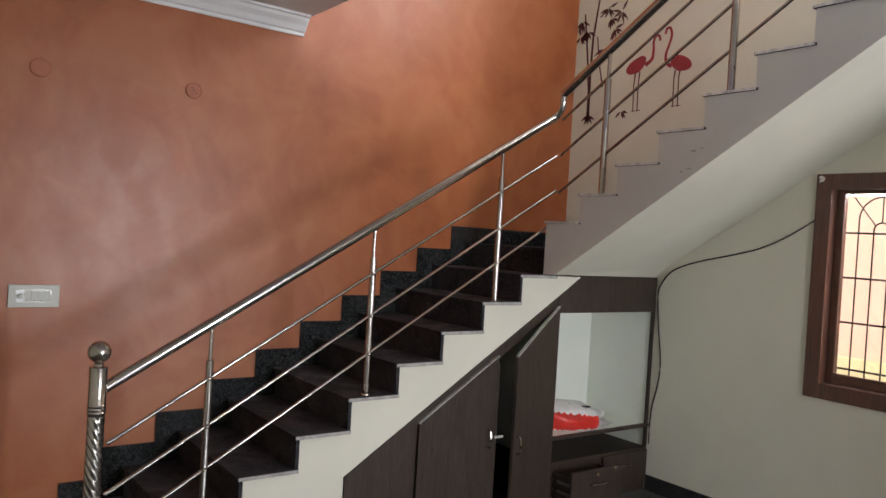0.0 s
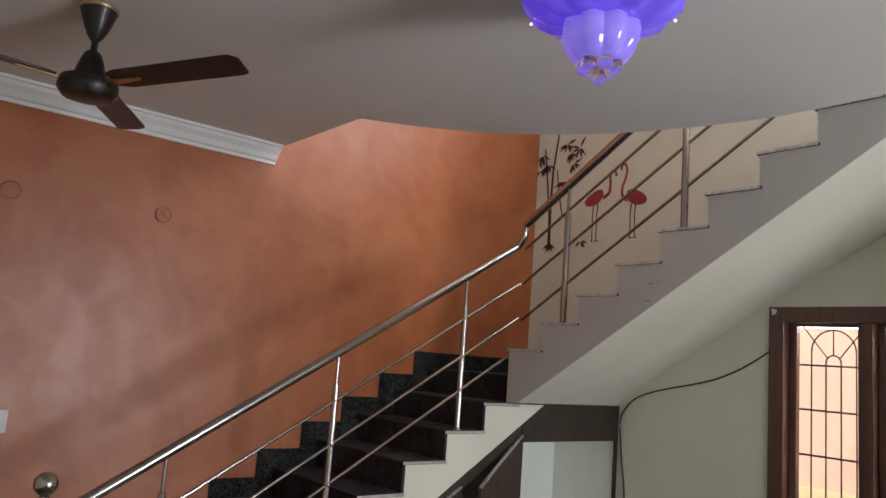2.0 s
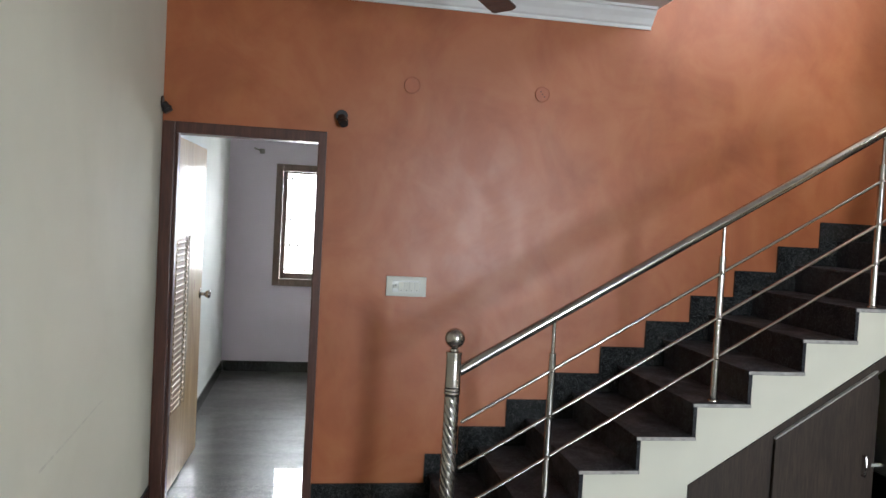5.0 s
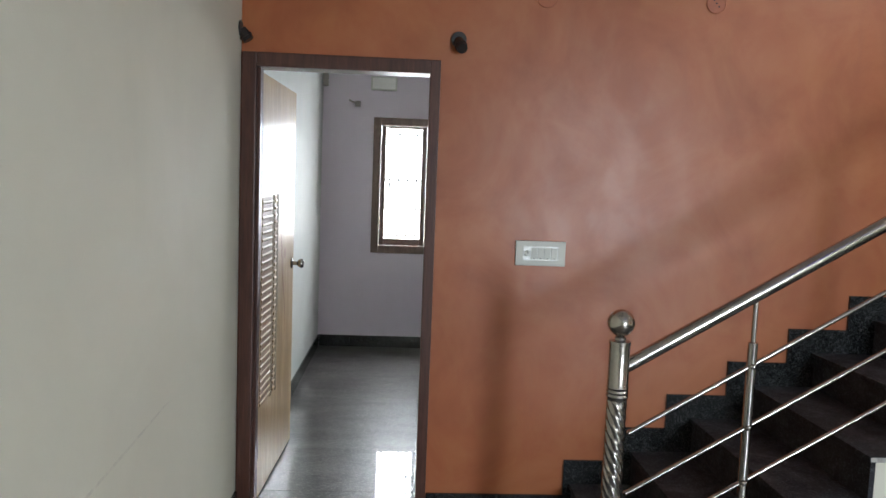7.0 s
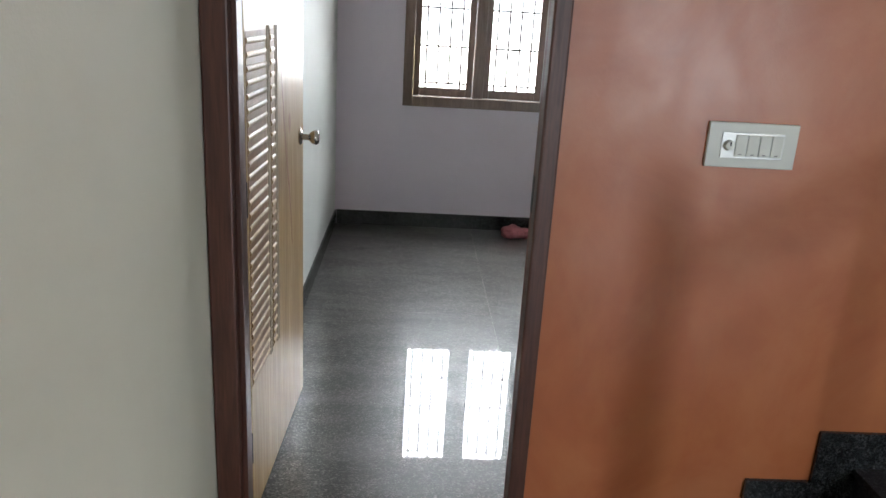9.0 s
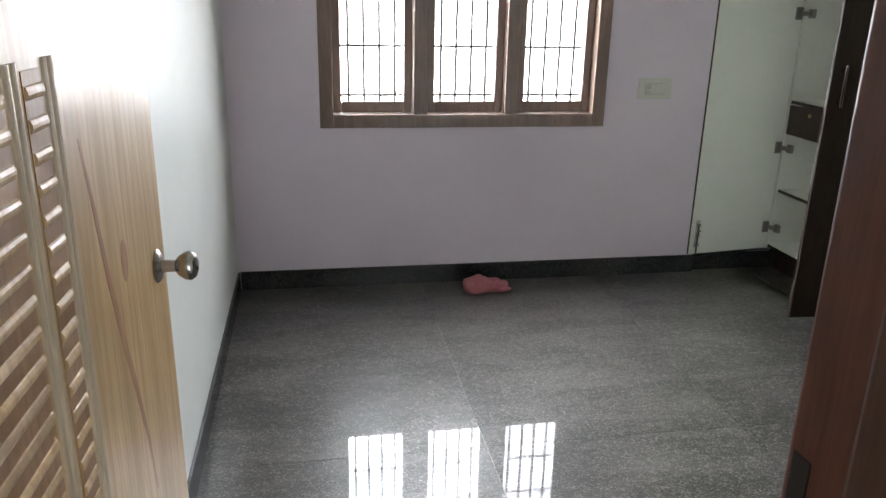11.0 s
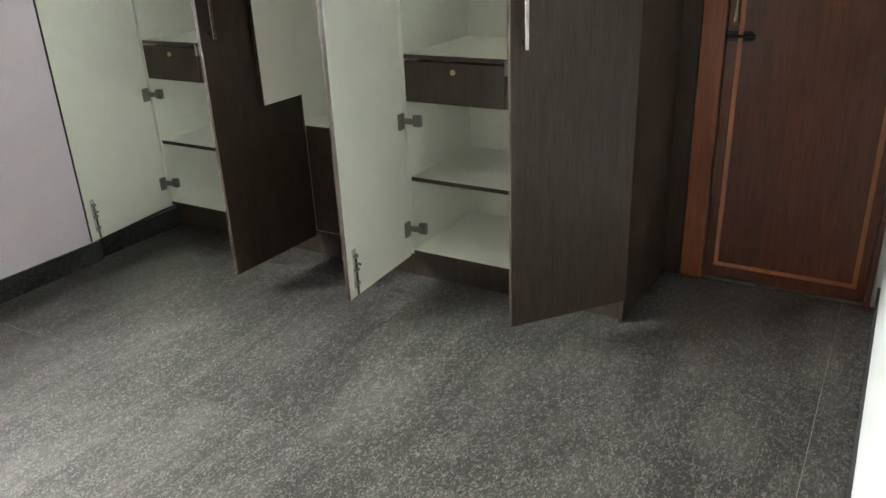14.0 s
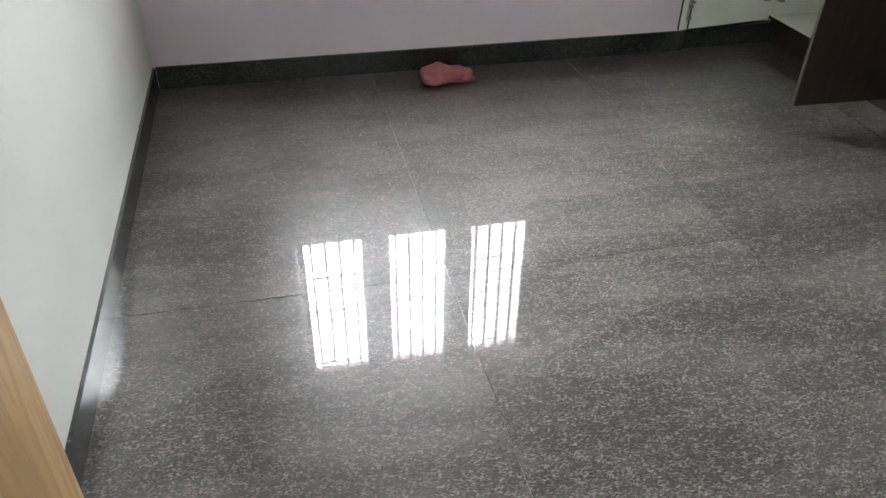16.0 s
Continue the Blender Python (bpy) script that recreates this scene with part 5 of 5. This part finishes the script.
def chandelier():
    c = thing("chandelier", None, "violet-lit tiered glass chandelier with petals and crystal drops", "chandelier")
    ctr = (2.405, -2.92)
    z = CEIL
    part("ceiling_plate", lathe(bmesh.new(), ctr, [(0.24, z - 0.001), (0.25, z - 0.012), (0.24, z - 0.03)], 48), M_STEEL, c, "chrome ceiling plate", True)
    part("upper_bowl", lathe(bmesh.new(), ctr, [(0.209, z - 0.03), (0.228, z - 0.075), (0.233, z - 0.12), (0.226, z - 0.165), (0.200, z - 0.195), (0.163, z - 0.215), (0.112, z - 0.225)], 96, 12, 0.15), M_GLOW, c, "violet-lit petal glass bowl", True)
    part("lower_bowl", lathe(bmesh.new(), ctr, [(0.093, z - 0.205), (0.109, z - 0.222), (0.113, z - 0.25), (0.107, z - 0.285), (0.092, z - 0.312), (0.075, z - 0.332), (0.061, z - 0.338)], 72, 8, 0.17), M_GLOWPALE, c, "pale violet-lit petal glass bowl", True)
    n = 14
    for k in range(n):
        t = 2 * math.pi * (k + 0.5) / n
        d = Vector((math.cos(t), math.sin(t), 0))
        o = Vector((*ctr, 0))
        bm = bmesh.new()
        for s, h in ((0.238, 0.07), (0.24, 0.105), (0.234, 0.15)):
            ball(bm, o + d * s + Vector((0, 0, z - h)), 0.014, 2)
        part("bead_string", bm, M_CRYSTAL, c, "string of crystal beads", True)
        if k % 2 == 0:
            part("led", ball(bmesh.new(), o + d * 0.222 + Vector((0, 0, z - 0.19)), 0.004, 1), M_LED, c, "white light point")
    for k in range(6):
        t = 2 * math.pi * k / 6
        o = Vector((*ctr, 0)) + Vector((math.cos(t), math.sin(t), 0)) * 0.046
        part("crystal_drop", ball(bmesh.new(), o + Vector((0, 0, z - 0.352)), 0.024, 3), M_CRYSTAL, c, "faceted crystal ball", True)
    part("crystal_drop", ball(bmesh.new(), (*ctr, z - 0.386), 0.024, 3), M_CRYSTAL, c, "faceted crystal ball", True)
    for k in range(4):
        t = 2 * math.pi * k / 4 + 0.5
        part("led", ball(bmesh.new(), (ctr[0] + 0.108 * math.cos(t), ctr[1] + 0.108 * math.sin(t), z - 0.226), 0.004, 1), M_LED, c, "white light point")


chandelier()

# ---- outside ----
setting("ground", B(-300, 300, -300, 300, -0.35, -0.05), M_GROUND, "plain concrete ground round the house", "ground")
nb = thing("neighbour_wall", None, "peach painted neighbouring house wall with a yellow plinth", "wall", kind="structure")
part("wall_face", B(8.4, 8.6, -9.0, 2.5, 0.75, 4.2), M_PEACH, nb)
part("plinth", B(8.34, 8.62, -9.0, 2.5, -0.05, 0.75), M_YELLOW, nb, "pale yellow painted plinth")
setting("compound_wall", B(-8, 12, 7.2, 7.4, -0.05, 1.25), M_YELLOW, "low pale yellow compound wall", "wall")

# ---- skirting ----


def skirtings():
    k = thing("baseboard", None, "dark polished granite skirting", "baseboard", kind="structure")
    part("skirting_strip", B(0.912, FOOT - 0.002, -0.012, -0.0005, 0.0, SK), M_SKIRT, k)
    part("skirting_strip", B(0.0265, 0.038, SOUTH + 0.001, -0.02, 0.0, SK), M_SKIRT, k)
    part("skirting_strip", B(EAST - 0.012, EAST - 0.0005, SOUTH + 0.001, SIDE - 0.01, 0.0, SK), M_SKIRT, k)
    part("skirting_strip", B(0.0005, 0.012, BY0 + 0.001, BY1 - 0.013, 0.0, SK), M_SKIRT, k)
    part("skirting_strip", B(0.013, NICHE_X, BY1 - 0.012, BY1 - 0.0005, 0.0, SK), M_SKIRT, k)
    part("skirting_strip", B(NICHE_X, 3.2, NICHE_Y - 0.052, NICHE_Y - 0.0005, 0.0, SK), M_SKIRT, k)
    part("skirting_strip", B(0.912, BX - 0.03, BY0 + 0.0005, BY0 + 0.012, 0.0, SK), M_SKIRT, k)


skirtings()

# ---- floor slabs ----


def floors():
    g = 0.0008
    for name, label, xs, ys in (
        ("floor_bedroom", "polished speckled grey granite slab floor", [0.0, 1.005, 2.01, 3.015, BX], [0.24, 1.85, NICHE_Y]),
        ("floor_hall", "polished speckled grey granite slab floor of the hall", [0.0, 0.69, 2.05, 3.39, EAST], [SOUTH, -5.0, -3.4, -1.85, -0.3]),
    ):
        f = thing(name, None, label, "floor", kind="structure")
        part("bed", B(xs[0], xs[-1], ys[0], ys[-1], -0.05, -0.003), M_JOINT, f, "grey cement bed showing in the joints")
        for a, b in zip(xs, xs[1:]):
            for c, d in zip(ys, ys[1:]):
                part("slab", B(a + g, b - g, c + g, d - g, -0.03, 0.0, 0.0006), M_FLOOR, f)
    # the last row of the hall runs on through the doorway
    part("bed", B(0.0, EAST, -0.3, 0.0, -0.05, -0.003), M_JOINT, f)
    part("bed", B(0.0, 0.95, 0.0, 0.24, -0.05, -0.003), M_JOINT, f)
    part("slab", B(g, 0.69 - g, -0.3 + g, 0.24 - g, -0.03, 0.0, 0.0006), M_FLOOR, f)
    part("slab", prism(bmesh.new(), [(0.69 + g, -0.3 + g), (2.05 - g, -0.3 + g), (2.05 - g, -g), (0.95, -g), (0.95, 0.24 - g), (0.69 + g, 0.24 - g)], "z", -0.03, 0.0), M_FLOOR, f)
    part("slab", B(2.05 + g, 3.39 - g, -0.3 + g, -g, -0.03, 0.0, 0.0006), M_FLOOR, f)
    part("slab", B(3.39 + g, EAST - g, -0.3 + g, -g, -0.03, 0.0, 0.0006), M_FLOOR, f)
    part("slab", B(0.95 + g, BX - g, BY0 + g, 0.24 - g, -0.03, 0.0, 0.0006), M_FLOOR, f)


floors()
